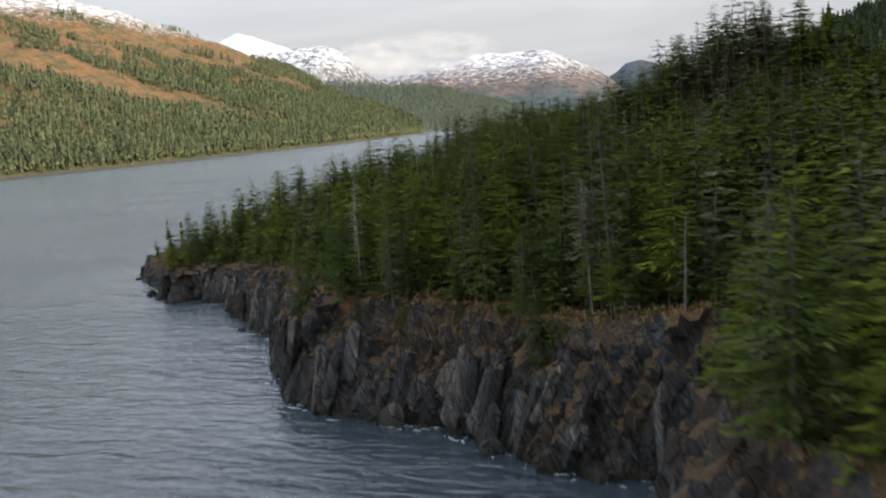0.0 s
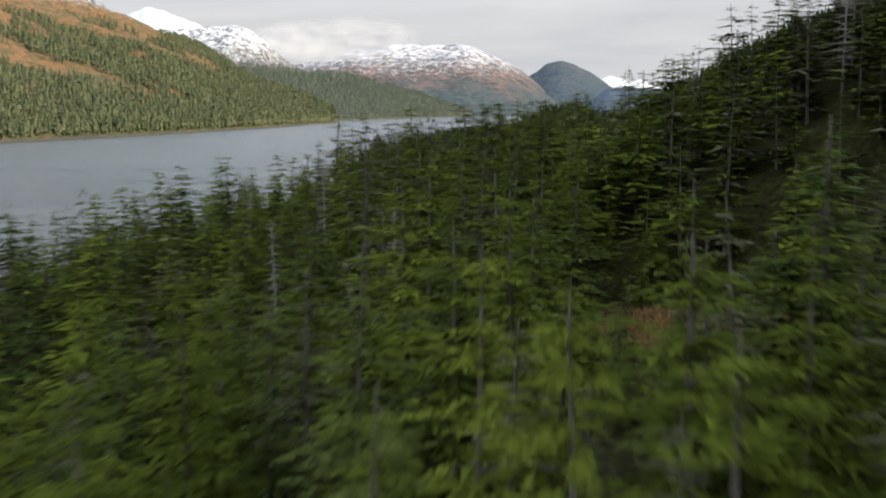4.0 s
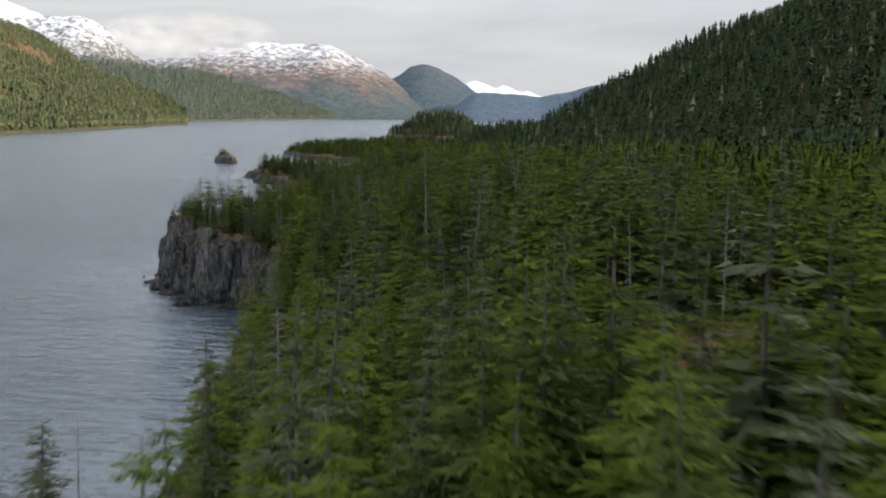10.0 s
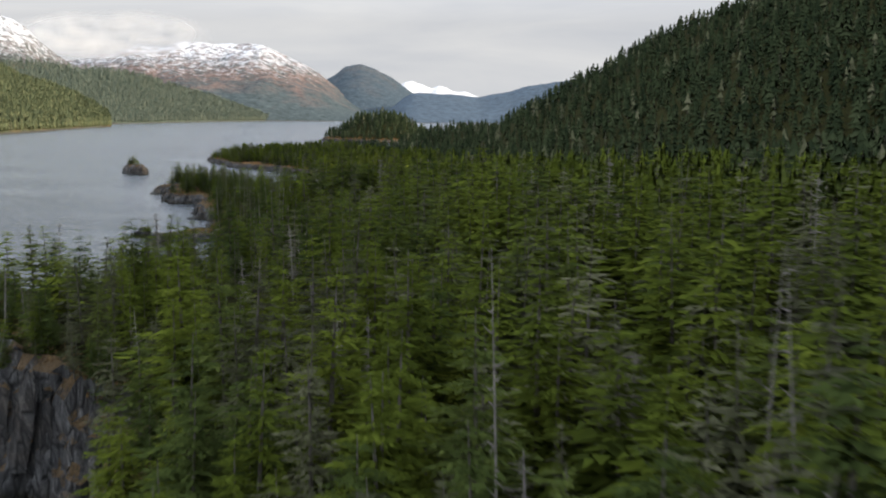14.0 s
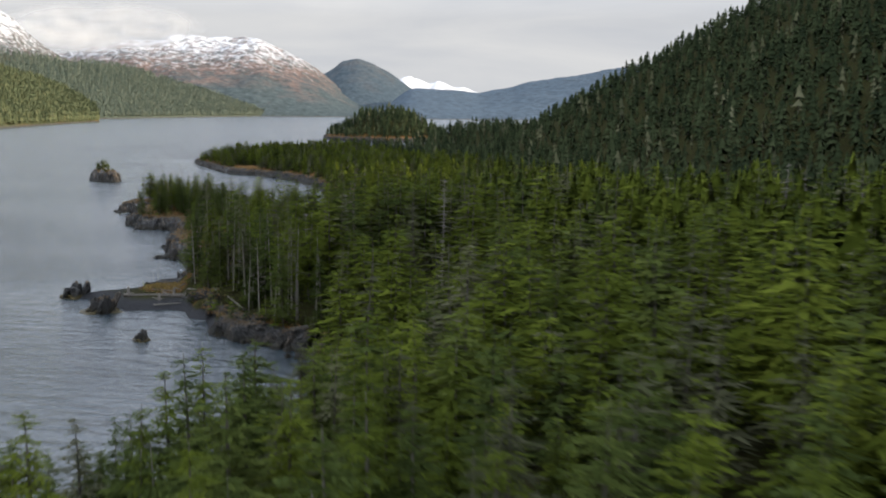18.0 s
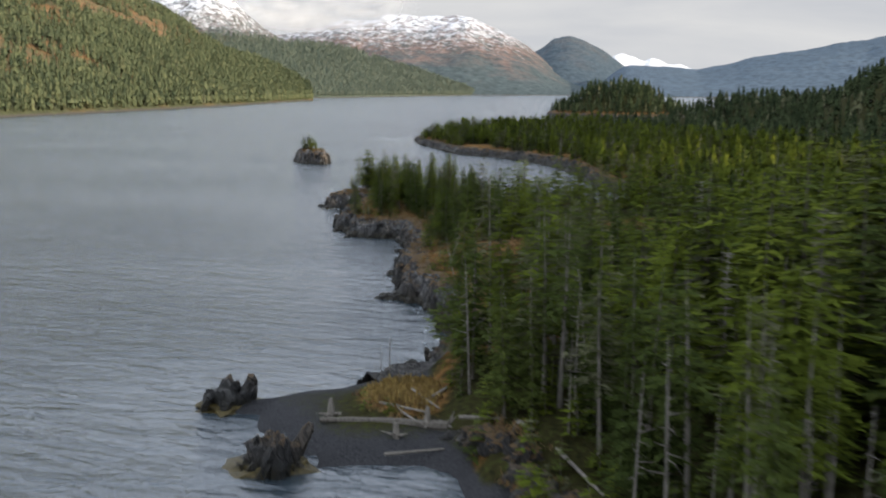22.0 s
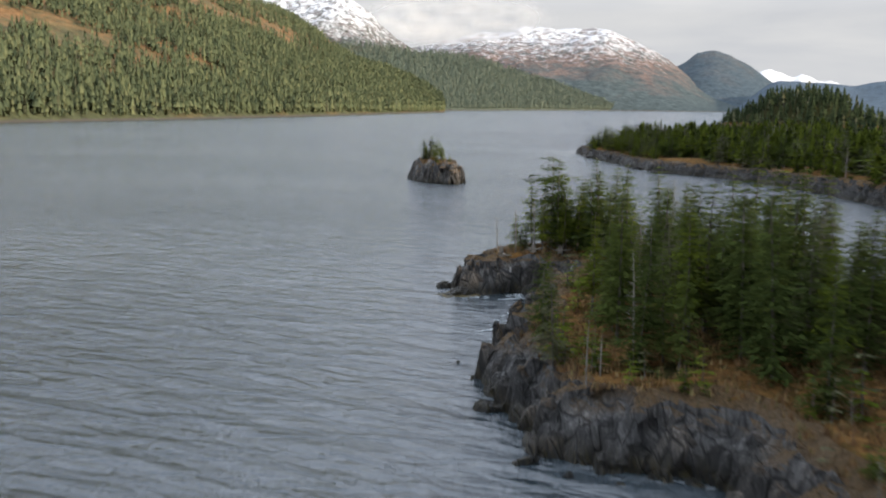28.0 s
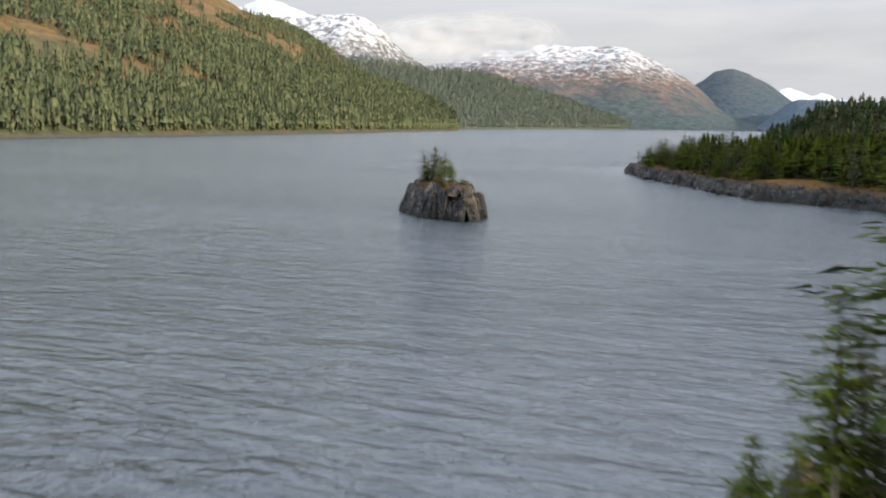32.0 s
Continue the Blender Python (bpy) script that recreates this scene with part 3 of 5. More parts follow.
def cloud_bank(az, el, wide, high, dist, label, eye=(8, 181, 25)):
    """A thin bank of cloud, thick in its middle and ragged at its edge."""
    u, v = np.meshgrid(np.linspace(-1, 1, 41), np.linspace(-1, 1, 25), indexing="ij")
    a = np.radians(az + u * wide)
    e = np.radians(el + v * high)
    r = dist + 60 * (fbm(u * 4 + 9, v * 3 + 5, 7) - 0.5)
    P = np.stack([eye[0] + r * np.sin(a), eye[1] + r * np.cos(a), eye[2] + r * np.tan(e)], -1)
    me = mesh_np("cloud", P.reshape(-1, 3), grid_faces(41, 25), [M_CLOUD], smooth=True)
    me.attributes.new("fade", "FLOAT", "POINT").data.foreach_set("value", np.clip(0.95 - np.hypot(u, v) ** 2 * 1.3, -1, 1).ravel().astype(np.float32))
    tagged(new("cloud", me), label, "cloud", kind="structure")


cloud_bank(-1.4, 3.6, 6.0, 1.7, 3700, "white cloud bank round the snowy summits")


# ---------------------------------------------------------------- trees
def spruce(seed, whorls, boughs, sprays, spread=0.24, droop=0.2, bare=0.12, ragged=0.3, sides=5, dead=False, tiers=0, points=6, flat=False):
    """A conifer of height 1: trunk and crown as triangles. Uneven layers of nearly level boughs, each a plate of small
    sprays, with gaps between the layers; a thin core of foliage round the trunk."""
    r = np.random.RandomState(seed)
    tv, tf = [], []
    rings = [(0, 0.013), (0.3, 0.010), (0.65, 0.006), (1.0, 0.001)]
    if dead:
        rings = [(0, 0.012), (0.3, 0.010), (0.65, 0.007), (1.0, 0.002)]
    if sides == 3:
        rings = [(0, 0.012), (1.0, 0.001)]
    bend = r.uniform(-0.03, 0.03, 2)
    for z, rad in rings:
        for k in range(sides):
            a = 2 * math.pi * k / sides
            tv.append((rad * math.cos(a) + bend[0] * z * z, rad * math.sin(a) + bend[1] * z * z, z))
    for i in range(len(rings) - 1 if sides else 0):
        for k in range(sides):
            p, q = i * sides + k, i * sides + (k + 1) % sides
            tf += [(p, q, q + sides), (p, q + sides, p + sides)]
    cv, cf = [], []

    def profile(f):
        if flat:
            return 0.55 + 0.45 * math.sin(2.6 * f + 0.5) if f < 0.97 else 0.3
        return (1 - f) ** 0.72 * (0.55 + 0.45 * min(1, f * 4 + 0.2)) + 0.025

    for w in range(tiers):
        f = (w + r.uniform(-0.25, 0.25)) / tiers
        z = bare + (1.0 - bare) * max(f, 0)
        lift = (1.0 - bare) / tiers * r.uniform(0.9, 1.4)
        rad = spread * profile(max(f, 0)) * (0.55 if whorls else 1.0)
        n0, turn = len(cv), r.rand() * 6
        bx, by = bend * z * z
        cv.append((bx, by, min(z + lift, 1.03)))
        for k in range(points * 2):
            a = turn + math.pi * k / points
            rr = rad * (r.uniform(0.75, 1.3) if k % 2 == 0 else r.uniform(0.3, 0.62))
            cv.append((bx + rr * math.cos(a), by + rr * math.sin(a), z - rr * 0.3 * r.uniform(0.4, 1.6) + (0.02 if k % 2 else 0)))
        for k in range(points * 2):
            if r.rand() > ragged * 0.4:
                cf.append((n0, n0 + 1 + k, n0 + 1 + (k + 1) % (points * 2)))
    coarse = (12.0 / max(sprays, 1)) ** 0.5
    for w in range(whorls):
        f = (w + r.uniform(-0.35, 0.35)) / whorls
        zw = bare + (1.0 - bare) * max(f, 0)
        layer = profile(max(f, 0)) * r.uniform(0.7, 1.15)
        for k in range(boughs):
            if r.rand() < ragged * 0.5:
                continue
            a = 2 * math.pi * (k + 0.8 * r.rand()) / boughs + w * 2.4
            z = zw + r.uniform(-0.25, 0.25) * (1.0 - bare) / whorls
            length = spread * layer * r.uniform(1 - ragged, 1 + ragged) + 0.022
            ca, sa = math.cos(a), math.sin(a)
            dr = droop * r.uniform(0.2, 1.5) * (1.35 - f)
            bx, by = bend * z * z

            def at(s, side=0.0, lift=0.0):
                return np.array((bx + ca * s * length - sa * side, by + sa * s * length + ca * side, z - dr * length * (s - 0.35 * s ** 3) + lift))
            if dead:
                n0 = len(cv)
                cv += [at(0, 0, 0.005), at(0, 0, -0.005), at(r.uniform(0.4, 1.1), r.uniform(-.03, .03), r.uniform(-.03, .03))]
                cf.append((n0, n0 + 1, n0 + 2))
                continue
            for j in range(sprays):
                s0 = 0.04 + 0.90 * (j + r.rand()) / sprays
                sgn = 1 if j % 2 else -1
                ang = a + sgn * r.uniform(0.1, 1.1) * (1.15 - 0.6 * s0)
                tl = (length * r.uniform(0.20, 0.38) + 0.004) * coarse * (1.1 - 0.35 * s0)
                o = at(s0, sgn * r.uniform(0, 0.16) * length, r.uniform(-0.10, 0.10) * length)
                way = np.array((math.cos(ang), math.sin(ang), r.uniform(-0.38, 0.16)))
                perp = np.array((-math.sin(ang), math.cos(ang), r.uniform(-0.45, 0.45)))
                wd = tl * (r.uniform(0.19, 0.31) if sprays > 17 else r.uniform(0.20, 0.34) if sprays > 4 else r.uniform(0.26, 0.44))
                n0 = len(cv)
                cv += [o - perp * wd - way * tl * 0.3, o + perp * wd - way * tl * 0.1, o + way * tl]
                cf.append((n0, n0 + 1, n0 + 2))
    cv, cf = np.array(cv, dtype=float).reshape(-1, 3), np.array(cf, dtype=int).reshape(-1, 3)
    out = cv[:, :2] - bend * (cv[:, 2:] ** 2)
    out /= np.linalg.norm(out, axis=1)[:, None] + 1e-6
    cn = np.concatenate([out * 0.62, np.full((len(cv), 1), 0.62)], 1) + np.repeat(r.normal(0, 0.25 if whorls else 0.06, (len(cv) // 3 + 1, 3)), 3, 0)[:len(cv)]
    cn /= np.linalg.norm(cn, axis=1)[:, None] + 1e-6
    return np.array(tv).reshape(-1, 3), np.array(tf, dtype=int).reshape(-1, 3), cv, cf, cn


def scatter(spacing, x0, x1, y0, y1, seed):
    r = np.random.RandomState(seed)
    gx, gy = np.meshgrid(np.arange(x0, x1, spacing), np.arange(y0, y1, spacing), indexing="ij")
    gx = gx.ravel() + r.uniform(-0.48, 0.48, gx.size) * spacing
    gy = gy.ravel() + r.uniform(-0.48, 0.48, gy.size) * spacing
    return gx, gy


def plant(name, label, kinds, px, py, pz, hts, wide, pick, seed, needles=None):
    """One object for a stand of trees; kinds: (template, needle slot)."""
    r = np.random.RandomState(seed)
    V, Fc, Mi, Pf, Tn, base = [], [], [], [], [], 0
    for k, (tmpl, slot) in enumerate(kinds):
        idx = np.where(pick == k)[0]
        if not len(idx):
            continue
        tv, tf, cv, cf, cn = tmpl
        verts = np.concatenate([tv, cv])
        faces = np.concatenate([tf, cf + len(tv)])
        mi = np.concatenate([np.full(len(tf), 4 if slot == 4 else 3), np.full(len(cf), slot)])
        a = r.uniform(0, 2 * math.pi, len(idx))
        h, w = hts[idx], hts[idx] * wide[idx]
        ca, sa = np.cos(a), np.sin(a)
        lean = r.normal(0, 0.02, (2, len(idx)))
        vx = (verts[None, :, 0] * ca[:, None] - verts[None, :, 1] * sa[:, None]) * w[:, None]
        vy = (verts[None, :, 0] * sa[:, None] + verts[None, :, 1] * ca[:, None]) * w[:, None]
        vz = verts[None, :, 2] * h[:, None]
        vx, vy = vx + vz * lean[0][:, None], vy + vz * lean[1][:, None]
        out = np.stack([vx + px[idx, None], vy + py[idx, None], vz + pz[idx, None] - 0.15], -1).reshape(-1, 3)
        nn = np.concatenate([np.tile((0.0, 0.0, 1.0), (len(tv), 1)), cn])
        Pf.append(np.stack([nn[None, :, 0] * ca[:, None] - nn[None, :, 1] * sa[:, None], nn[None, :, 0] * sa[:, None] + nn[None, :, 1] * ca[:, None],
                            np.tile(nn[:, 2], (len(idx), 1))], -1).reshape(-1, 3))
        Tn.append(np.repeat(r.rand(len(idx)) ** 1.2, len(verts)))
        off = base + np.arange(len(idx)) * len(verts)
        V.append(out)
        Fc.append((faces[None] + off[:, None, None]).reshape(-1, 3))
        Mi.append(np.tile(mi, len(idx)))
        base += len(out)
    me = mesh_np(name, np.concatenate(V), np.concatenate(Fc), list(needles or (M_GREEN, M_DEEP, M_GREY)) + [M_BARK, M_DEAD], np.concatenate(Mi), puff=np.concatenate(Pf), tone=np.concatenate(Tn))
    return tagged(new(name, me), label, "trees", kind="stuff")


def kinds_for(whorls, boughs, sprays, tiers, points, seed, sides=5):
    green = [(spruce(seed + i, whorls, boughs, sprays, sp, 0.22, br, 0.32, sides, tiers=tiers, points=points), s)
             for i, (s, sp, br) in enumerate(((0, 0.19, 0.08), (0, 0.23, 0.14), (1, 0.21, 0.10)))]
    grey = [(spruce(seed + 5, int(whorls * 0.8), boughs, max(1, sprays - 1), 0.17, 0.35, 0.14, 0.45, sides, tiers=max(2, int(tiers * 0.7)) if not whorls else 0, points=points), 2)]
    bare = [(spruce(seed + 7, max(whorls, 9) + 5, 5, 1, 0.15, 0.2, 0.2, 0.5, sides, dead=True), 4)]
    return green + grey + bare


def tree_size(px, py, d, r):
    h = np.interp(py, [0, 120, 260, 420, 460, 500, 540, 620, 700, 900, 1300], [9, 8.5, 9.5, 9.5, 11, 10.5, 7.5, 7, 5.8, 5.8, 8])
    h = np.where((py > 340) & (py < 376) & (px < 45), 6.2, h)
    h = np.where((py > 116) & (py < 136) & (px > 10) & (px < 23), 3.6, h)
    h = np.where((py > 243) & (py < 270) & (px > 23) & (px < 46), 3.8, h)
    h = np.where((py >= 376) & (py < 416) & (px < 34), 6.8, h)
    h = np.where((py > 366) & (py < 436) & (px >= 26) & (px < 48), 7.4, h)
    h = np.where((py > 205) & (py < 264) & (px < 6), 8.2, h)
    h = np.where((py > 504) & (py < 572) & (px < 60), 6.2, h)
    h = np.where((py > 112) & (py < 200) & (px < 0), 6.5, h)
    return h * (0.72 + 0.28 * ease(d / 8)) * (0.42 + 0.76 * r.rand(len(px)) ** 0.9)


def choose(n, r, grey=0.15, bare=0.025):
    q = r.rand(n)
    return np.where(q < bare, 4, np.where(q < bare + grey, 3, r.randint(0, 3, n)))


def stand(name, label, spacing, box, keep, kinds, seed, needles=None, grey=0.20):
    r = np.random.RandomState(seed)
    px, py = scatter(spacing, *box, seed)
    d = land_distance(px, py)
    ok = (d > 1.4) & ~((py > 222) & (py < 266) & (px > 29 - 0.115 * py) & (px < 8.6)) & (openness(px, py) < 0.45) & keep(px, py, d) & (r.rand(len(px)) > 0.35 * (fbm(px / 7, py / 7, 8) < 0.36) + 0.25 * ((py > 246) & (py < 272) & (px > 24) & (px < 46)) + 0.08 * ((py > 504) & (py < 570) & (px < 46))  )
    px, py, d = px[ok], py[ok], d[ok]
    pz = ground_height(px, py, d)
    ok = pz > 0.9
    px, py, d, pz = px[ok], py[ok], d[ok], pz[ok]
    far = np.clip((px - path_x(py) - 90) / 120, 0, 1)
    hts = tree_size(px, py, d, r) * (1 + 0.25 * far)
    return plant(name, label, kinds, px, py, pz, hts, r.uniform(0.95, 1.55, len(px)) * (1 + 0.12 * far) * (1 + 0.35 * (py > 650) * (px < 130)), choose(len(px), r, grey, 0.025 if grey > 0.1 else 0.0), seed, needles)


def path_x(y):
    return np.interp(y, [0, 106, 181, 251, 327, 369, 449, 538, 606], [0, 4, 8, 17, 25, 26, 24.5, 22, 19.5])


NEAR, MID, WIDE, FAR = 12.0, 46.0, 110.0, 330.0
K_NEAR, K_MID, K_WIDE = kinds_for(19, 5, 19, 0, 4, 100), kinds_for(17, 5, 6, 0, 4, 200, 3), kinds_for(12, 5, 3, 3, 3, 250, 3)
K_FAR, K_SPECK = kinds_for(0, 0, 1, 6, 3, 300, 3), kinds_for(0, 0, 1, 4, 3, 400, 0)
K_LOW = kinds_for(6, 4, 3, 0, 3, 700, 3)
K_DOT = kinds_for(0, 0, 1, 3, 3, 600, 0)


def own_zone(x, y, d):
    """Stretches by the shore where every tree is a thing of its own."""
    point = (y > 566) & (y < 660) & (x < 44) & (d < 26)
    beach = (y > 461) & (y < 506) & (x < 46) & (d < 12)
    brink = (y > 50) & (y < 112) & (d < 6.0)
    head = (y > 338) & (y < 374) & (d < 5.0)
    low = (y >= 506) & (y <= 566) & (d < 7)
    islet = np.hypot(x - 13, y - 734) < 25
    return point | beach | brink | head | low | islet


stand("spruce_forest_near", "dense stand of green spruce and hemlock with pale dead trees among them", 3.0, (-50, 80, 5, 640),
      lambda x, y, d: (np.abs(x - path_x(y)) < NEAR) & ~own_zone(x, y, d), K_NEAR, 1)
stand("spruce_forest_middle", "dense coastal spruce forest with grey dead tops", 3.0, (-50, 130, 20, 960),
      lambda x, y, d: (np.abs(x - path_x(y)) >= NEAR) & (np.abs(x - path_x(y)) < MID) & ~own_zone(x, y, d), K_MID, 2)
stand("spruce_forest_wide", "green conifer forest on rising ground behind the shore", 3.2, (-60, 170, 20, 960),
      lambda x, y, d: (np.abs(x - path_x(y)) >= MID) & (np.abs(x - path_x(y)) < WIDE) & ~own_zone(x, y, d), K_WIDE, 5)
stand("spruce_forest_far", "wide conifer forest with shade in its dark green", 4.2, (60, 420, 40, 1320),
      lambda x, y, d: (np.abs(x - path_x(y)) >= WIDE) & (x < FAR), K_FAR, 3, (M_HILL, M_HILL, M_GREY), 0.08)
stand("spruce_forest_hill", "conifer forest on a steep hill, shade in its dark colour", 4.2, (300, 620, 420, 1060),
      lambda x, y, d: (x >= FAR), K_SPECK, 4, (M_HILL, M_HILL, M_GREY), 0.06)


def mountain_woods(name, label, sheet, count, seed, lim, hrange, needles):
    """Woods on a far mountain side, thinner towards the heath."""
    r = np.random.RandomState(seed)
    nu, nv = sheet.shape[:2]
    u, v = r.uniform(0, nu - 1.01, count), (nv - 1.01) * r.rand(count) ** 1.5
    i, j = u.astype(int), v.astype(int)
    fu, fv = (u - i)[:, None], (v - j)[:, None]
    P = (sheet[i, j] * (1 - fu) + sheet[i + 1, j] * fu) * (1 - fv) + (sheet[i, j + 1] * (1 - fu) + sheet[i + 1, j + 1] * fu) * fv
    dens = 0.75 * fbm(P[:, 0] / 120, P[:, 1] / 120, seed, 4) + 0.25 * vnoise(P[:, 0] / 14, P[:, 1] / 14, seed + 3)
    ok = (dens > 0.30 + 0.16 * P[:, 2] / lim * 1.5 + 0.15 * ease((1500 - P[:, 1]) / 700) * ease(P[:, 2] / 55)) & (P[:, 2] > 2) & (P[:, 2] < lim * 2.2)
    P = P[ok]
    hts = r.uniform(*hrange, len(P))
    plant(name, label, K_DOT, P[:, 0], P[:, 1], P[:, 2], hts, r.uniform(0.65, 1.0, len(P)), choose(len(P), r, 0.06, 0.0), seed, needles)


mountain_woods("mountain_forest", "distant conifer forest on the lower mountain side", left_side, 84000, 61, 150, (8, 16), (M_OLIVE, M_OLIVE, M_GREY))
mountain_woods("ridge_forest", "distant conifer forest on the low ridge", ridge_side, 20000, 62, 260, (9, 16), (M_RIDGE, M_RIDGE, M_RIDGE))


# ---------------------------------------------------------------- cliffs and shore rocks
def smooth_line(pts, step, closed=False, wobble=0.5, seed=0):
    pts = np.array(pts, float)
    if closed:
        pts = np.concatenate([pts, pts[:1]])
    s = np.concatenate([[0], np.cumsum(np.hypot(*np.diff(pts, axis=0).T))])
    n = int(s[-1] / step)
    u = np.linspace(0, s[-1], n)
    line = np.stack([np.interp(u, s, pts[:, k]) for k in range(2)], 1)
    ker = np.hanning(9) / np.hanning(9).sum()
    pad = np.concatenate([line[-5:-1], line, line[1:5]]) if closed else np.concatenate([line[:1].repeat(4, 0), line, line[-1:].repeat(4, 0)])
    line = np.stack([np.convolve(pad[:, k], ker, "valid") for k in range(2)], 1)
    tan = np.gradient(line, axis=0)
    tan /= np.linalg.norm(tan, axis=1)[:, None] + 1e-9
    nrm = np.stack([-tan[:, 1], tan[:, 0]], 1)
    line = line + nrm * ((fbm(u / 4.0, u * 0, seed, 3) - 0.5) * 2 * wobble)[:, None]
    return line, nrm, u


def rock_face(name, label, pts, mat, slant, seed, step=0.33, rows=22, closed=False, rough=1.0, slabs=0):
    """A broken rock face along a stretch of shore, in slanting beds, from under the water to the turf edge."""
    line, nrm, u = smooth_line(pts, step, closed, 0.6, seed)
    probe = line + nrm * 0.8
    if np.mean(land_distance(probe[:, 0], probe[:, 1])) > 0:
        nrm = -nrm
    inner = line - nrm * 1.9
    din = land_distance(inner[:, 0], inner[:, 1])
    top = ground_height(inner[:, 0], inner[:, 1], np.maximum(din, 1.9)) + 0.15
    top = np.maximum(top, 0.5)
    top = top + (fbm(u / 2.5, u * 0 + 3, seed + 3, 3) - 0.5) * 0.9 - np.minimum(top * 0.45 * ease((top - 2) / 4), 2.6) * np.clip(fbm(u / 9, u * 0 + 5, seed + 4, 2) - 0.45, 0, 1) * 2
    top = top + (hash2(np.floor(u / 1.1 + vnoise(u / 3, u * 0, seed)), u * 0, seed + 8) - 0.62) * np.minimum(1.5, 0.32 * top * (0.4 + 0.6 * ease((top - 2) / 4)))
    tt = np.concatenate([np.linspace(0, 1, rows), [1.04, 1.08, 1.12]])
    S, Tt = np.meshgrid(u, tt, indexing="ij")
    zt = top[:, None]
    zz = -1.3 + (zt + 1.3) * np.minimum(Tt, 1)
    off = 0.75 * np.clip(1 - Tt, 0, 1) ** 1.2 * np.minimum(1.6, 0.3 + zt / 4) - 0.9 * Tt ** 2 - (Tt > 1.01) * 0.7 - (Tt > 1.06) * 0.9 - (Tt > 1.1) * 0.7
    q = S * math.cos(slant) + zz * math.sin(slant)
    warp = q / 1.05 + 0.9 * vnoise(q / 4.0, zz / 14.0, seed)
    cell = np.floor(warp)
    lift = hash2(cell, cell * 0 + 1, seed)
    cut = zt * (0.40 + 0.85 * hash2(cell, cell * 0 + 7, seed))
    amp = np.minimum(1, (zt + 0.6) / 3.0) * rough * (0.6 + 0.4 * ease((zt - 2.5) / 3.5))
    off = off + amp * (1.5 * (lift - 0.5) + 0.30 * (warp - cell - 0.5) - 0.75 * ease((zz - cut) / 0.5)
                       + (0.6 + 0.1 * np.minimum(zt, 8)) * (vnoise(S / 8.0, zz / 14.0, seed + 12) - 0.5) + (0.6 + 0.16 * np.minimum(zt, 8)) * (vnoise(q / 4.5, zz / 30.0, seed + 13) - 0.55)
                       + 0.5 * (hash2(np.floor(q / 0.45 + 0.6 * vnoise(q / 2.0, zz / 5.0, seed + 21)), np.floor(zz / 1.6 + 3 * hash2(cell, cell * 0 + 3, seed)), seed + 22) - 0.5)
                       + 0.35 * (vnoise(q / 0.8, zz / 1.7, seed + 3) - 0.5)) * np.where(Tt > 1.01, 0.3, 1)
    zz = zz + 0.18 * (hash2(np.floor(q / 0.9), np.floor(S / 2), seed + 5) - 0.5)
    P = np.stack([line[:, 0, None] + nrm[:, 0, None] * off, line[:, 1, None] + nrm[:, 1, None] * off, zz], -1)
    for k, drop in ((rows, 0.12), (rows + 1, 0.06), (rows + 2, -0.6)):
        g = ground_height(P[:, k, 0], P[:, k, 1])
        P[:, k, 2] = g + drop if drop < 0 else np.maximum(g + drop, P[:, rows - 1, 2] - 0.35) + 0.22 * (vnoise(u / 0.9, u * 0 + k, seed + 31) - 0.4)
    me = mesh_np(name, P.reshape(-1, 3), grid_faces(len(u), len(tt)), [mat])
    ob = tagged(new(name, me), label, "cliff", kind="structure")
    r = np.random.RandomState(seed)
    for k in range(slabs):
        i = r.randint(3, len(u) - 3)
        hgt = min(top[i] * r.uniform(0.4, 1.0), r.uniform(1.6, 8.0))
        bm = bmesh.new()
        slab_into(bm, r, hgt, r.uniform(0.4, 1.1), r.uniform(0.25, 0.6))
        z0 = r.uniform(-0.5, max(0.0, top[i] - hgt - 0.3))
        o = P[i, min(rows - 1, int(rows * (z0 + 1.3) / (top[i] + 1.3)) + 1)]
        yaw = math.atan2(nrm[i, 1], nrm[i, 0])
        proud = 0.05 if top[i] > 4.5 else -0.25
        m = Matrix.Translation((o[0] + nrm[i, 0] * proud, o[1] + nrm[i, 1] * proud, z0)) @ Matrix.Rotation(yaw, 4, "Z") @ Matrix.Rotation(-slant * 0.8 + r.normal(0, 0.1), 4, "X") @ Matrix.Rotation(r.normal(-0.12, 0.08), 4, "Y")
        part("rock_slab", bm, M_SLAB, ob, m=m)
    return ob


def slab_into(bm, r, h, w, d):
    """A split slab of slate: an irregular prism with chipped top."""
    n = 5
    rings = []
    for z, s in ((0, 1.0), (h * 0.55, r.uniform(0.8, 1.05)), (h * 0.92, r.uniform(0.55, 0.85)), (h, 0.22)):
        ring = []
        for k in range(n):
            a = 2 * math.pi * k / n + 0.3
            ring.append(bm.verts.new((d * s * math.cos(a) * r.uniform(0.85, 1.15), w * s * math.sin(a) * r.uniform(0.85, 1.15), z + r.uniform(-0.06, 0.06) * h)))
        rings.append(ring)
    for a, b_ in zip(rings, rings[1:]):
        for k in range(n):
            bm.faces.new((a[k], a[(k + 1) % n], b_[(k + 1) % n], b_[k]))
    bm.faces.new(rings[-1])
    bm.faces.new(rings[0][::-1])


def part(name, bm, mat, parent=None, label="", m=None):
    me = bpy.data.meshes.new(name)
    bm.to_mesh(me)
    bm.free()
    me.materials.append(mat)
    ob = new(name, me)
    if parent is not None:
        ob.parent = parent
    if m is not None:
        ob.matrix_basis = m
    if label:
        tagged(ob, label)
    return ob


C = COAST
rock_face("cliff_near_brink", "dark rock slope under the nearest trees", C[1:7], M_ROCK2, 0.3, 10, 0.6, 14)
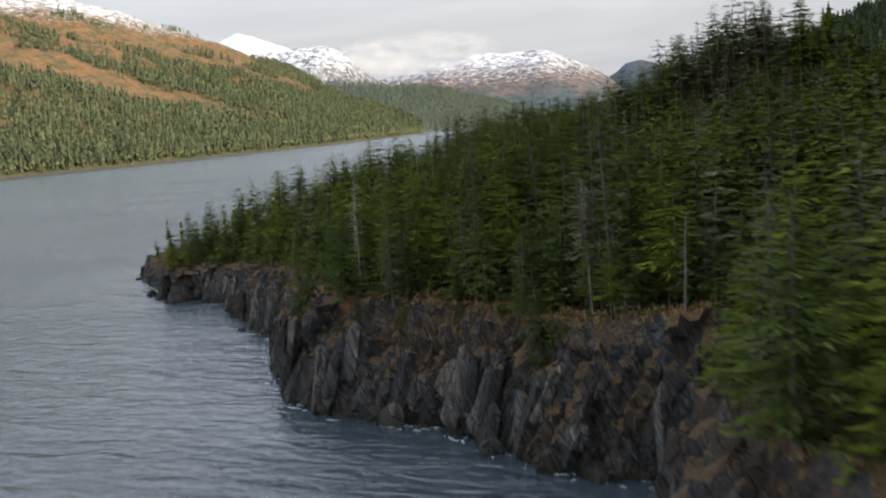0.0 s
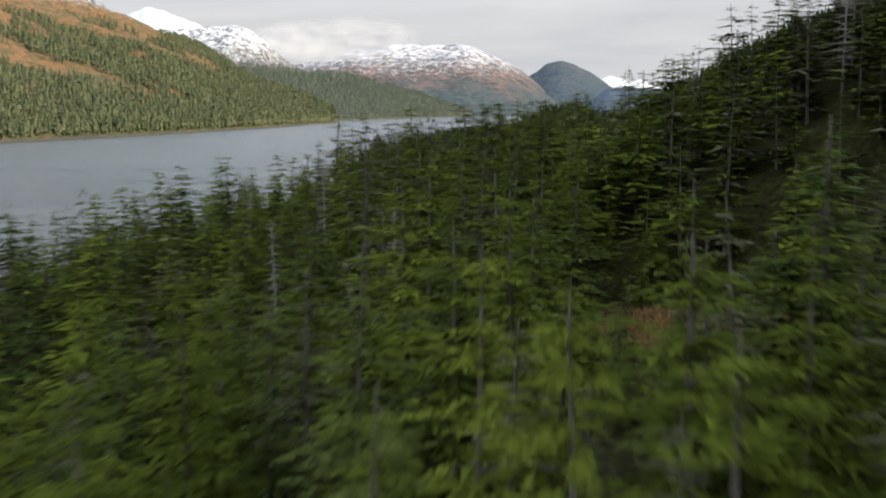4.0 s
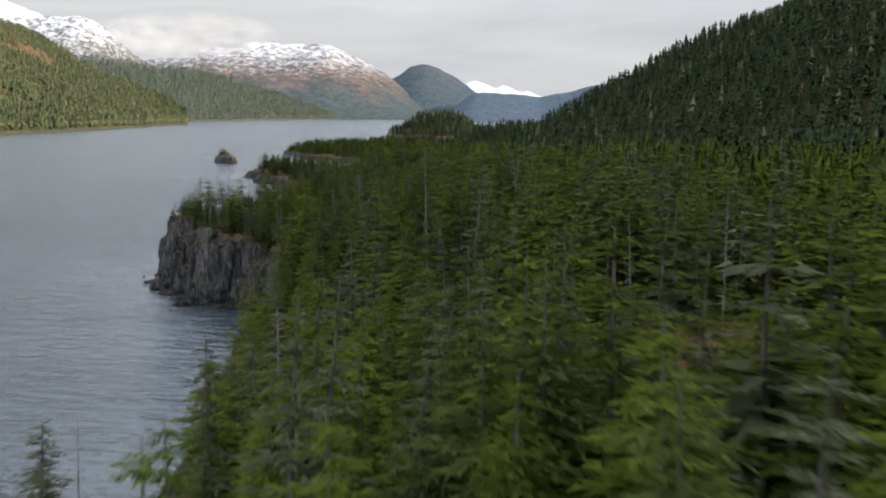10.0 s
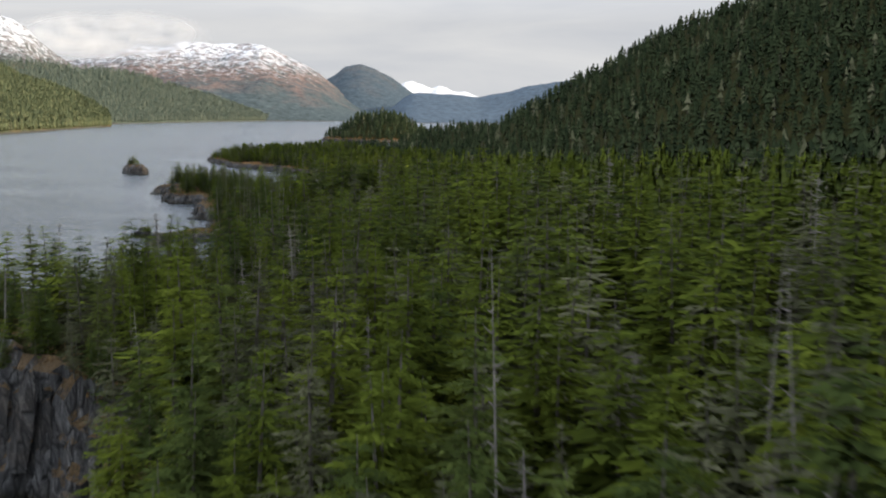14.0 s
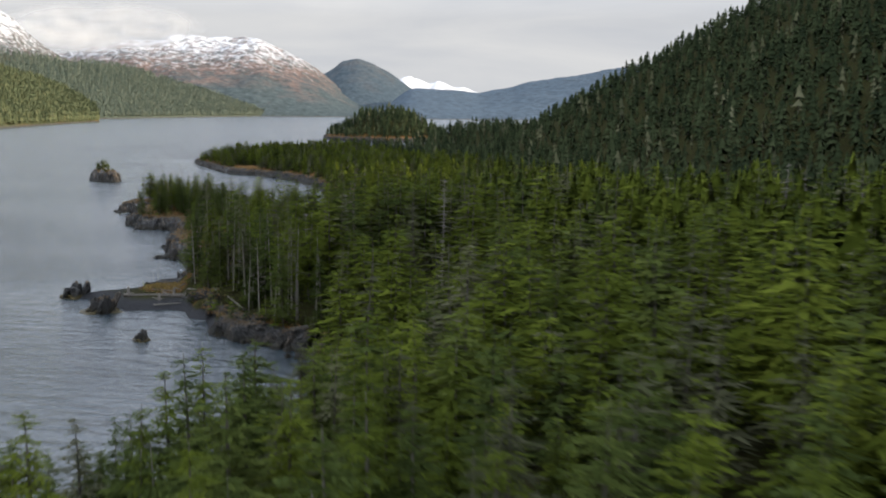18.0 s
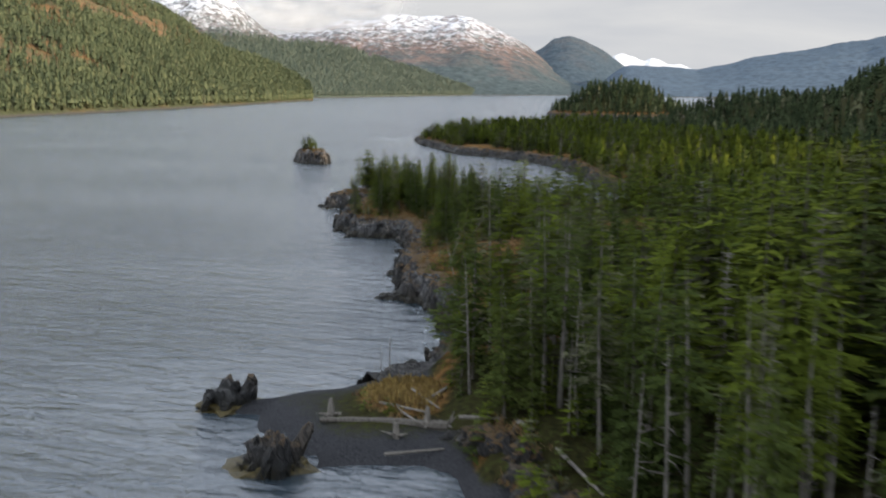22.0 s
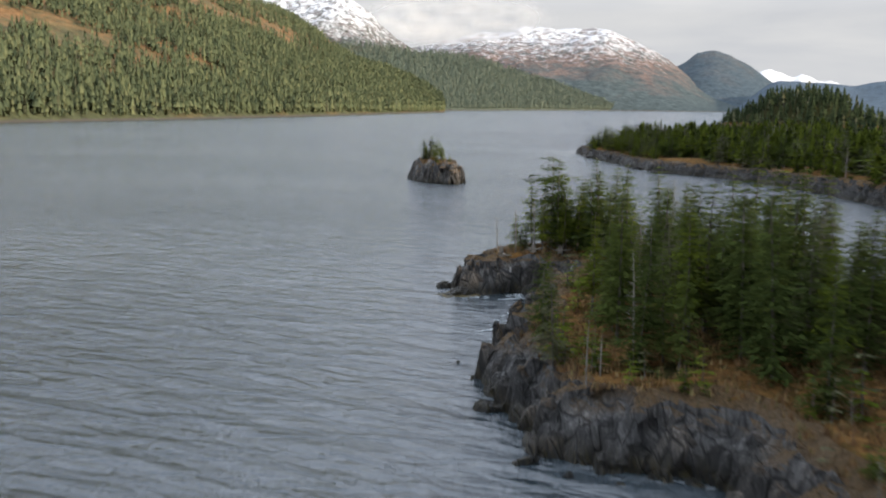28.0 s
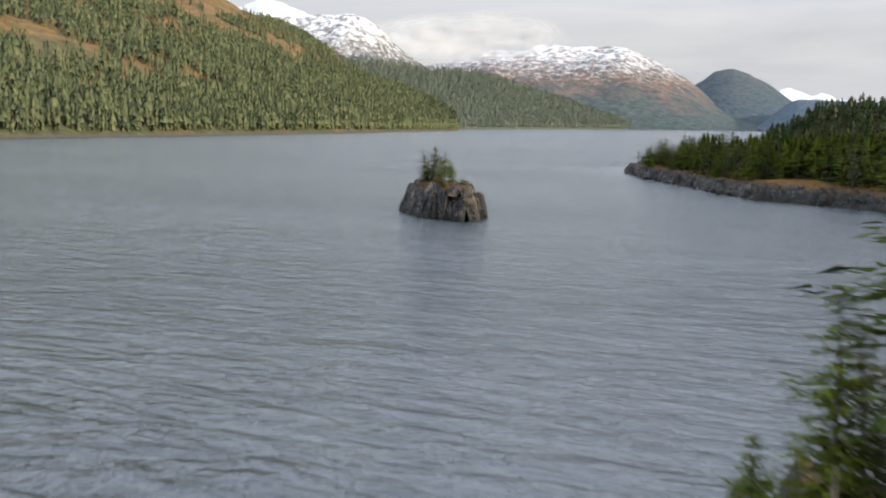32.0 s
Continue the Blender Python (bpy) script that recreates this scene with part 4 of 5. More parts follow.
rock_face("cliff_first_cove", "tall grey-brown slate cliff in steep slanting beds", C[5:14], M_ROCK2, 0.42, 11, slabs=120)
rock_face("cliff_first_point", "low broken brown rock cliff round a wooded point", C[13:22], M_ROCK2, 0.25, 12, slabs=26)
rock_face("shore_rocks_first_bay", "low dark shore rocks below the forest", C[21:30], M_ROCK, 0.3, 13, 0.7, 10, slabs=8)
rock_face("cliff_grey_headland", "sheer grey slate cliff of a headland with rubble at its foot", C[29:33], M_PALE, 0.16, 14, slabs=40)
rock_face("shore_rocks_second_bay", "low dark rocks round a sheltered bay", C[32:39], M_ROCK, 0.5, 15, 0.7, 10, slabs=16)
rock_face("shore_rocks_beach", "jagged dark slate ledges beside the beach", C[38:42], M_ROCK, 0.6, 16, slabs=60)
rock_face("shore_rocks_low_point", "dark broken slate shore below small trees", C[46:54], M_PALE, 0.35, 17, slabs=70)
rock_face("cliff_wooded_point", "grey slate cliff of a wooded point with dark wet foot", C[53:67], M_PALE, 0.4, 18, slabs=95)
rock_face("shore_rocks_channel", "low grey rocks along a narrow channel", C[66:85], M_ROCK, 0.3, 19, 0.9, 9)
rock_face("shore_rocks_far_point", "low dark cliff of a wooded far point", C[82:89], M_PALE, 0.3, 20, 0.7, 10, slabs=50)
rock_face("islet_cliff", "steep grey cliff round a tiny islet", ISLET, M_PALE, 0.2, 21, 0.4, 14, closed=True, rough=0.5, slabs=24)
rock_face("knoll_shore", "dark rocky shore of a small wooded island", KNOLL, M_ROCK, 0.3, 22, 1.5, 6, closed=True)


def boulder_mesh(seed, flat=0.7):
    r = np.random.RandomState(seed)
    bm = bmesh.new()
    bmesh.ops.create_icosphere(bm, subdivisions=2, radius=1.0)
    planes = [Vector(r.normal(0, 1, 3)).normalized() for _ in range(7)]
    lim = r.uniform(0.55, 0.85, 7)
    for v in bm.verts:
        for p, l in zip(planes, lim):
            d = v.co.dot(p)
            if d > l:
                v.co -= p * (d - l)
        v.co += Vector(r.normal(0, 0.03, 3))
        v.co.z *= flat
    me = bpy.data.meshes.new("boulder")
    bm.to_mesh(me)
    bm.free()
    return me


BOULDERS = [boulder_mesh(s, f) for s, f in ((1, 0.7), (2, 0.55), (3, 0.9), (4, 0.6), (5, 1.1))]
for me in BOULDERS:
    me.materials.append(M_ROCK)
rr = np.random.RandomState(77)
stretches = [(6, 14, 46, 1.3), (14, 19, 26, 0.9), (29, 33, 44, 1.2), (35, 42, 44, 0.7), (46, 54, 52, 0.8), (53, 65, 26, 0.7), (82, 88, 24, 1.1)]
for a, b_, n, size in stretches:
    line, nrm, u = smooth_line(C[a:b_], 0.5, seed=a)
    if np.mean(land_distance(*(line + nrm).T)) > 0:
        nrm = -nrm
    for k in range(n):
        i = rr.randint(len(u))
        s = size * rr.uniform(0.3, 1.0) ** 1.5
        o = line[i] + nrm[i] * (0.2 + rr.exponential(0.5))
        ob = new("boulder", BOULDERS[rr.randint(5)])
        ob.matrix_basis = Matrix.Translation((o[0], o[1], rr.uniform(-0.25, 0.15) * s)) @ Euler(rr.uniform(-3, 3, 3)).to_matrix().to_4x4() @ Matrix.Diagonal((s * rr.uniform(0.8, 1.4), s, s * rr.uniform(0.7, 1.1), 1))
        tagged(ob, "dark wet angular boulder at the water's edge", "boulder", "boulders along the shore")


M_WEED, t, b = material("rockweed")
wn = noise_of(t, coords(t), 4.0, 6.0, 0.7)
t.links.new(ramp(t, wn, [(0.3, (0.022, 0.016, 0.005)), (0.55, (0.075, 0.055, 0.012)), (0.75, (0.15, 0.11, 0.024))]), b.inputs["Base Color"])
b.inputs["Roughness"].default_value = 0.55
relief(t, b, wn, 1.0, 0.15)


def outcrop(name, label, x, y, z, w, h, seed, count=7, lean=0.5, weed=False):
    """A sea rock of leaning slate shards on a low base, some with rockweed round the foot."""
    r = np.random.RandomState(seed)
    base = new(name)
    base.matrix_basis = Matrix.Translation((x, y, z)) @ Matrix.Rotation(r.uniform(-0.5, 0.5), 4, "Z")
    for nm, mat, s, up in (("rock_base", M_ROCK, 0.46, 0.62), ("seaweed", M_WEED, 0.60, 0.20))[:2 if weed else 1]:
        bm = bmesh.new()
        bmesh.ops.create_icosphere(bm, subdivisions=3, radius=1.0)
        for v_ in bm.verts:
            k = 1 + 0.55 * (noise.noise(v_.co * 1.7 + Vector((seed, 0, 0))) + 0.5 * noise.noise(v_.co * 4.3))
            v_.co = Vector((v_.co.x * w * s * k, v_.co.y * w * s * 0.75 * k, v_.co.z * h * up * k))
        part(nm, bm, mat, base)
    for k in range(count):
        bm = bmesh.new()
        f = r.rand()
        slab_into(bm, r, h * (0.25 + 0.65 * f) + 0.5, w * r.uniform(0.12, 0.22), w * r.uniform(0.08, 0.15))
        m = (Matrix.Translation((r.normal(0, 0.2) * w, r.normal(0, 0.16) * w, -0.5)) @ Matrix.Rotation(r.uniform(-0.5, 0.5), 4, "Z")
             @ Matrix.Rotation(lean * r.uniform(0.2, 1.3), 4, "Y") @ Matrix.Rotation(r.normal(0, 0.25), 4, "X"))
        part("rock_shard", bm, M_SLAB, base, m=m)
    return tagged(base, label, "sea rock", "sea rocks off the beach")


outcrop("sea_rock", "jagged dark slate sea rock with yellow seaweed beside the beach", 16.6, 498.6, 0, 3.6, 2.5, 1, 20, 0.8, weed=True)
outcrop("sea_rock", "dark sea rock covered in yellow-brown weed", 20.3, 487.0, 0, 3.8, 2.8, 2, 20, weed=True)
outcrop("sea_rock", "small upright dark rock standing in the sea", 25.1, 468.6, 0, 1.7, 1.6, 3, 9, 0.25, weed=True)
outcrop("sea_rock", "low dark rocks off a wooded point", 20.2, 616.5, 0, 2.6, 0.7, 4, 9, weed=True)
outcrop("sea_rock", "low dark rock beside the cliff foot", 28.0, 535.2, 0, 2.2, 0.8, 5, 6)
outcrop("sea_rock", "dark low rocks off a brown cliff point", -45.6, 158.0, 0, 3.0, 0.6, 6, 6)

# ---------------------------------------------------------------- trees that stand alone
# tall dead trees: x, y, height of the tip, least length
SNAGS = [(12.5, 59.0, 14.4, 5.6), (35.4, 262.9, 19.8, 8), (30, 286, 19.3, 8), (40.6, 260.7, 21, 9), (37, 298, 21.8, 9), (37.4, 296, 22.2, 9),
         (29.3, 300.4, 21.7, 9), (26.8, 583.6, 4.4, 1.5), (25.5, 620.0, 7.0, 4.2), (24.1, 620.3, 6.3, 3.4), (22.7, 619.6, 5.6, 3.0), (24.8, 621.6, 4.2, 1.4), (23.4, 620.4, 3.9, 1.2)]


def tree_meshes(tmpl, crown_mat, trunk_mat, tone=0.4):
    tv, tf, cv, cf, cn = tmpl
    return mesh_np("trunk", tv, tf, [trunk_mat], smooth=True), mesh_np("crown", cv, cf, [crown_mat], puff=cn, tone=np.full(len(cv), tone))


OWN = [tree_meshes(spruce(500 + i, wh, 6, 24, sp, 0.26, br, 0.34, 7, flat=fl), mt, M_BARK, 0.22 * i)
       for i, (sp, br, mt, wh, fl) in enumerate(((0.21, 0.06, M_DEEP, 23, False), (0.25, 0.10, M_DEEP, 20, False), (0.18, 0.24, M_GREEN, 19, False), (0.22, 0.12, M_DEEP, 24, False)))]
OWN_TALL = [tree_meshes(spruce(520 + i, 10, 6, 22, 0.15, 0.3, 0.42, 0.5, 7), mt, M_DEAD) for i, mt in enumerate((M_DEEP, M_GREY, M_GREEN))]
OWN_GREY = [tree_meshes(spruce(530 + i, 17, 6, 20, 0.18, 0.35, 0.18, 0.5, 7), M_GREY, M_BARK) for i in range(2)]


def snag_meshes(seed, count=20):
    """A bleached trunk and its broken branches, each a thin bent limb."""
    r = np.random.RandomState(seed)
    tv, tf = spruce(seed, 0, 0, 1, dead=True, sides=7)[:2]
    out = [mesh_np("trunk", tv, tf, [M_DEAD], smooth=True)]
    bx, by = (tv[-7:, 0].mean(), tv[-7:, 1].mean())
    for k in range(count):
        z = 0.28 + 0.68 * (k + r.rand()) / count
        a, ln = r.uniform(0, 6.28), r.uniform(0.05, 0.20) * (1.25 - z)
        o = np.array((bx * z * z, by * z * z, z))
        way = np.array((math.cos(a), math.sin(a), r.uniform(-0.3, 0.35)))
        mid = o + way * ln * 0.55
        tip = mid + (way + r.normal(0, 0.3, 3)) * ln * 0.5
        vs, fs = [], []
        for c, rad in ((o, 0.0045), (mid, 0.003), (tip, 0.0008)):
            for j in range(3):
                q = 2.1 * j
                vs.append(c + rad * np.array((-math.sin(a) * math.cos(q), math.cos(a) * math.cos(q), math.sin(q))))
        for i in (0, 3):
            for j in range(3):
                p, q = i + j, i + (j + 1) % 3
                fs += [(p, q, q + 3), (p, q + 3, p + 3)]
        out.append(mesh_np("branch", vs, fs, [M_DEAD], smooth=True))
    return tuple(out)


OWN_SNAG = [snag_meshes(540 + i) for i in range(3)]
OWN_FLAT = [tree_meshes(spruce(550 + i, 8, 6, 24, 0.24, 0.12, 0.4, 0.5, 7, flat=True), mt, M_BARK) for i, mt in enumerate((M_DEEP, M_GREY))]


def lone_tree(meshes, x, y, h, label, group, wide=1.0, lean=(0, 0), z=None, r=random, name="conifer"):
    g = float(ground_height(np.array([x]), np.array([y]))[0]) if z is None else z
    base = new(name)
    base.matrix_basis = Matrix.Translation((x, y, g - 0.1)) @ Euler((lean[0], lean[1], r.uniform(0, 6.28))).to_matrix().to_4x4() @ Matrix.Diagonal((h * wide, h * wide, h, 1))
    for k, me in enumerate(meshes):
        ob = new("trunk" if k == 0 else "crown" if name == "conifer" else "branch", me)
        ob.parent = base
    return tagged(base, label, "tree" if name == "conifer" else "dead tree", group)


rg = random.Random(5)
spots = []


def lone_stand(box, spacing, test, pick, group, limit):
    px, py = scatter(spacing, *box, int(box[0] * 7 + box[2]) % 1000)
    d = land_distance(px, py)
    z = ground_height(px, py, d)
    ok = (d > 0.9) & (z > 0.8) & test(px, py, d) & (openness(px, py) < 0.55)
    idx = np.where(ok)[0]
    np.random.RandomState(4).shuffle(idx)
    for i in idx[:limit]:
        kind, h, label, wide = pick(px[i], py[i], d[i])
        lone_tree(kind, px[i], py[i], h, label, group, wide, (rg.gauss(0, 0.03), rg.gauss(0, 0.03)), z[i], rg, "dead_tree" if kind in OWN_SNAG else "conifer")


def pick_point(x, y, d):
    q = rg.random()
    if y > 610 and x < 25.4:
        return rg.choice(OWN), rg.uniform(1.8, 3.0), "short bushy spruce at the end of the point", rg.uniform(1.3, 1.6)
    if q < 0.07:
        return rg.choice(OWN_SNAG), rg.uniform(2.5, 5.5), "bleached dead tree with broken branches", 1.0
    if q < 0.22:
        return rg.choice(OWN_GREY), rg.uniform(3.5, 6.5), "thin grey-green tree hung with lichen", 1.0
    h = rg.uniform(3.0, 5.2) if d < 3.5 else rg.uniform(4.8, 7.8)
    return rg.choice(OWN), h, "green spruce with ragged drooping boughs above the rocks", rg.uniform(0.85, 1.2)


def pick_beach(x, y, d):
    q = rg.random()
    if q < 0.2:
        return rg.choice(OWN_SNAG), rg.uniform(5, 10), "tall bleached dead trunk by the beach", 0.8
    if q < 0.7:
        return rg.choice(OWN_TALL), rg.uniform(8.5, 12), "tall spruce with a long bare pale trunk", 1.0
    return rg.choice(OWN), rg.uniform(6, 11), "green spruce at the forest edge by the beach", 0.9


def pick_brink(x, y, d):
    q = rg.random()
    if q < 0.08:
        return rg.choice(OWN_SNAG), rg.uniform(3, 6), "bleached dead tree on the cliff edge", 1.0
    if q < 0.3:
        return rg.choice(OWN_GREY), rg.uniform(2.5, 4.6) if y > 108 else rg.uniform(4, 7), "grey-green lichened tree on the cliff edge", 1.0
    return rg.choice(OWN), rg.uniform(2.2, 4.6) if y > 108 else rg.uniform(3.5, 7.0), "dark green spruce on the cliff edge", rg.uniform(0.95, 1.4)


lone_stand((18, 46, 566, 660), 2.5, lambda x, y, d: own_zone(x, y, d) & ((d > 4.5) | (hash2(np.floor(x), np.floor(y), 3) < 0.35)), pick_point, "trees on the wooded point", 132)
lone_stand((26, 46, 461, 506), 2.3, lambda x, y, d: own_zone(x, y, d) & (x > 32.8 + 0.28 * np.clip(489 - y, -6, 30)), pick_beach, "trees behind the beach", 56)
lone_stand((-50, 26, 50, 112), 2.6, lambda x, y, d: own_zone(x, y, d), pick_brink, "trees on the cliff edge", 54)
lone_stand((-2, 20, 338, 374), 1.75, lambda x, y, d: own_zone(x, y, d), pick_brink, "trees on the grey headland", 46)
lone_stand((26, 44, 506, 566), 2.7, lambda x, y, d: own_zone(x, y, d), pick_point, "trees along the low shore", 18)
islet_r = random.Random(8)
for x, y, h in ((10.4, 736, 4.1), (11.5, 732.5, 4.6), (12.6, 738, 3.9), (11.9, 740.5, 3.2), (13.4, 733.5, 3.0), (13.9, 730, 2.6), (14.6, 735, 2.8), (15.0, 730.8, 2.2), (12.9, 728, 2.0), (14.2, 738.5, 2.1), (10.2, 741, 2.4)):
    lone_tree(OWN[int(x * 10) % 4], x, y, h, "small windswept spruce on the islet" if h < 3.5 else "taller bushy spruce on the islet", "trees on the islet", islet_r.uniform(1.4, 1.8), (islet_r.gauss(0, 0.06), islet_r.gauss(0, 0.06)), None, islet_r)
tip_r = random.Random(21)
for k in range(17):
    a, q = k * 2.4, math.sqrt((k + 0.5) / 17)
    x, y = 28.6 + 3.4 * q * math.cos(a), 622.5 + 6.0 * q * math.sin(a)
    if float(land_distance(np.array([x]), np.array([y]))[0]) > 1.3:
        lone_tree((OWN + OWN_GREY[:1])[k % 5], x, y, tip_r.uniform(3.8, 6.8) if x > 26 else tip_r.uniform(2.0, 3.4), "green spruce in a close group at the end of the point", "trees on the wooded point", tip_r.uniform(1.1, 1.4), (tip_r.gauss(0, 0.04), tip_r.gauss(0, 0.04)))
lone_tree(OWN_FLAT[0], 27.0, 624.2, 7.3, "flat-topped umbrella-shaped spruce at the end of the point", "trees on the wooded point")
lone_tree(OWN_GREY[0], 0.6, 254.5, 9.4, "large grey-green lichened spruce at the shore", "trees on the low bay shore", 1.25)
lone_tree(OWN_GREY[1], 9.0, 249.0, 11.0, "tall thin grey-green spruce at the shore", "trees on the low bay shore", 0.8)
lone_tree(OWN_SNAG[1], 2.6, 253.0, 8.6, "thin bare dead trunk at the shore", "dead trees in the forest", 0.5, name="dead_tree")
for x, y, top, h in SNAGS:
    g = float(ground_height(np.array([x]), np.array([y]))[0])
    h = max(h * 0.6, top - g)
    lone_tree(rg.choice(OWN_SNAG), x, y, h, "tall bleached dead tree above the forest", "dead trees in the forest", 6.0 / (h + 2), (rg.gauss(0, 0.03), rg.gauss(0, 0.04)), g, rg, "dead_tree")

# bleached trunks that lean out over the low shore
for x, y, h, lx, ly in ((34.6, 565.0, 4.6, 0.10, -0.42), (39.0, 559.0, 4.8, 0.05, -0.48), (34.2, 536.5, 5.2, -0.12, -0.30), (34.4, 530.5, 4.6, 0.2, -0.36), (36.0, 548.5, 3.8, 0.1, 0.12)):
    lone_tree(OWN_SNAG[int(h * 10) % 3], x, y, h, "bleached dead trunk leaning over the low shore", "dead trees in the forest", 0.9, (lx, ly), None, tip_r, "dead_tree")

# tilted slate ledges at the foot of the grey headland
for k, (lx, ly) in enumerate(((10.6, 341.2), (8.2, 343.2), (6.0, 345.4), (4.2, 348.5), (2.6, 352.5), (1.4, 357.5), (0.2, 363.0), (5.0, 343.6))):
    ob = outcrop("slate_ledge", "dark wet tilted slate ledge at the foot of a cliff", lx, ly, -0.1, 3.4, 1.0 + 0.35 * (k % 3), 70 + k, 9, 0.9)
    tagged(ob, "dark wet tilted slate ledge at the foot of a cliff", "rock ledge", "slate ledges under the headland")

# slate ledge between the beach and the forest
ledge_r = np.random.RandomState(12)
for k in range(15):
    f = (k + ledge_r.uniform(-0.2, 0.2)) / 14
    lx, ly = 31.2 + 6.4 * f + ledge_r.normal(0, 0.35), 488.5 - 22.5 * f
    lz = float(ground_height(np.array([lx]), np.array([ly]))[0])
    ob = outcrop("slate_ledge", "pale grey tilted slate ledge between beach and forest", lx, ly, lz - 0.15, ledge_r.uniform(1.9, 2.9), ledge_r.uniform(0.9, 1.6), 40 + k, 7, 0.7)
    tagged(ob, "pale grey tilted slate ledge between beach and forest", "rock ledge", "slate ledges by the beach")


def big_log(name, label, a, b_, rad, mat, roots=0):
    """A fallen trunk between two points, tapered and slightly bent, with root stubs at its butt."""
    ga, gb = (float(ground_height(np.array([p[0]]), np.array([p[1]]))[0]) for p in (a, b_))
    a, b_ = Vector((a[0], a[1], ga)), Vector((b_[0], b_[1], gb))
    bm = bmesh.new()
    rings, n = [], 9
    side = (b_ - a).cross(Vector((0, 0, 1))).normalized()
    for i in range(n):
        f = i / (n - 1)
        c = a.lerp(b_, f) + side * 0.18 * math.sin(f * 5 + a.x) + Vector((0, 0, rad * 0.8))
        rr_ = rad * (1.15 - 0.6 * f) * (1 + 0.08 * math.sin(i * 2.3))
        rings.append([bm.verts.new(c + (side * math.cos(q) + Vector((0, 0, 1)) * math.sin(q)) * rr_) for q in np.linspace(0, 6.2832, 9)[:-1]])
    for p, q in zip(rings, rings[1:]):
        for j in range(8):
            bm.faces.new((p[j], p[(j + 1) % 8], q[(j + 1) % 8], q[j]))
    bm.faces.new(rings[0][::-1])
    bm.faces.new(rings[-1])
    base = new(name)
    part("log", bm, mat, base)
    for k in range(roots):
        q = 6.28 * k / roots + 0.4
        bm = bmesh.new()
        bmesh.ops.create_cone(bm, segments=6, radius1=rad * 0.35, radius2=rad * 0.08, depth=rad * 3.2, cap_ends=True)
        out = (side * math.cos(q) + Vector((0, 0, 1)) * math.sin(q) - (b_ - a).normalized() * 0.4).normalized()
        o = a + Vector((0, 0, rad * 0.8)) + out * rad * 1.7
        part("root", bm, M_DEAD, base, m=Matrix.Translation(o) @ out.to_track_quat("Z", "Y").to_matrix().to_4x4())
    return tagged(base, label, "log", "drift logs on the beach")


def stump(x, y, h, seed):
    """A bleached stump with spreading roots."""
    r = random.Random(seed)
    g = float(ground_height(np.array([x]), np.array([y]))[0])
    base = new("tree_stump")
    base.matrix_basis = Matrix.Translation((x, y, g))
    bm = bmesh.new()
    bmesh.ops.create_cone(bm, segments=9, radius1=0.24, radius2=0.11, depth=h, cap_ends=True)
    for v_ in bm.verts:
        v_.co += Vector((r.gauss(0, 0.03), r.gauss(0, 0.03), r.gauss(0, 0.06) if v_.co.z > 0 else 0))
    part("stem", bm, M_DEAD, base, m=Matrix.Translation((0, 0, h / 2)))
    for k in range(6):
        q = k * 1.05 + r.uniform(-0.3, 0.3)
        bm = bmesh.new()
        L = r.uniform(0.5, 1.0)
        bmesh.ops.create_cone(bm, segments=6, radius1=0.09, radius2=0.02, depth=L, cap_ends=True)
        out = Vector((math.cos(q), math.sin(q), r.uniform(-0.25, 0.5))).normalized()
        part("root", bm, M_DEAD, base, m=Matrix.Translation(Vector((0, 0, 0.16)) + out * L * 0.5) @ out.to_track_quat("Z", "Y").to_matrix().to_4x4())
    return tagged(base, "bleached tree stump with spreading roots", "stump", "bleached stumps by the water")


for x, y, h in ((27.3, 489.2, 0.9), (23.5, 493.1, 1.1), (29.2, 490.7, 1.2), (25.4, 619.8, 0.7), (23.0, 619.6, 0.8), (27.4, 619.2, 0.6), (29.6, 617.0, 0.7)):
    stump(x, y, h, int(x * 10))
big_log("fallen_trunk", "long dark brown drift trunk lying across the beach", (30.4, 490.5, 0.75), (22.9, 492.1, 0.45), 0.30, M_BARK, 5)
big_log("fallen_trunk", "dark fallen trunk on the slate ledge", (44.0, 463.8, 1.7), (40.6, 463.2, 1.1), 0.3, M_BARK, 4)
big_log("fallen_trunk", "bleached fallen trunk at the forest edge", (34.0, 486.0, 1.5), (37.0, 478.0, 1.9), 0.14, M_DEAD)
big_log("fallen_trunk", "bleached fallen trunk at the forest edge", (31.2, 491.5, 1.0), (34.8, 485.5, 1.7), 0.12, M_DEAD)
for x, y, h in ((26.7, 501.1, 2.7), (27.3, 502.0, 3.2), (27.9, 500.2, 2.0), (26.2, 499.5, 1.6)):
    lone_tree(OWN_SNAG[int(h * 10) % 3], x, y, h, "thin bare dead trunk on the beach grass", "dead trees in the forest", 1.0, name="dead_tree")

# smaller drift logs on the beach
for k in range(7):
    x, y = rg.uniform(25, 33), rg.uniform(484, 496)
    if float(land_distance(np.array([x]), np.array([y]))[0]) < 0.6:
        continue
    g = float(ground_height(np.array([x]), np.array([y]))[0])
    bm = bmesh.new()
    L, R = rg.uniform(1.2, 4.5), rg.uniform(0.07, 0.16)
    bmesh.ops.create_cone(bm, segments=8, radius1=R, radius2=R * 0.55, depth=L, cap_ends=True)
    for v_ in bm.verts:
        v_.co.x += 0.12 * math.sin(v_.co.z * 1.3)
    me = bpy.data.meshes.new("drift_log")
    bm.to_mesh(me)
    bm.free()
    me.materials.append(M_DEAD)
    ob = new("drift_log", me)
    ob.matrix_basis = Matrix.Translation((x, y, g + R * 0.8)) @ Matrix.Rotation(rg.uniform(0, 6.28), 4, "Z") @ Matrix.Rotation(radians(90 + rg.uniform(-4, 4)), 4, "Y")
    tagged(ob, "bleached grey drift log lying on the dark beach", "log", "drift logs on the beach")

# pond in the bog
M_POND, t, b = material("bog_water")
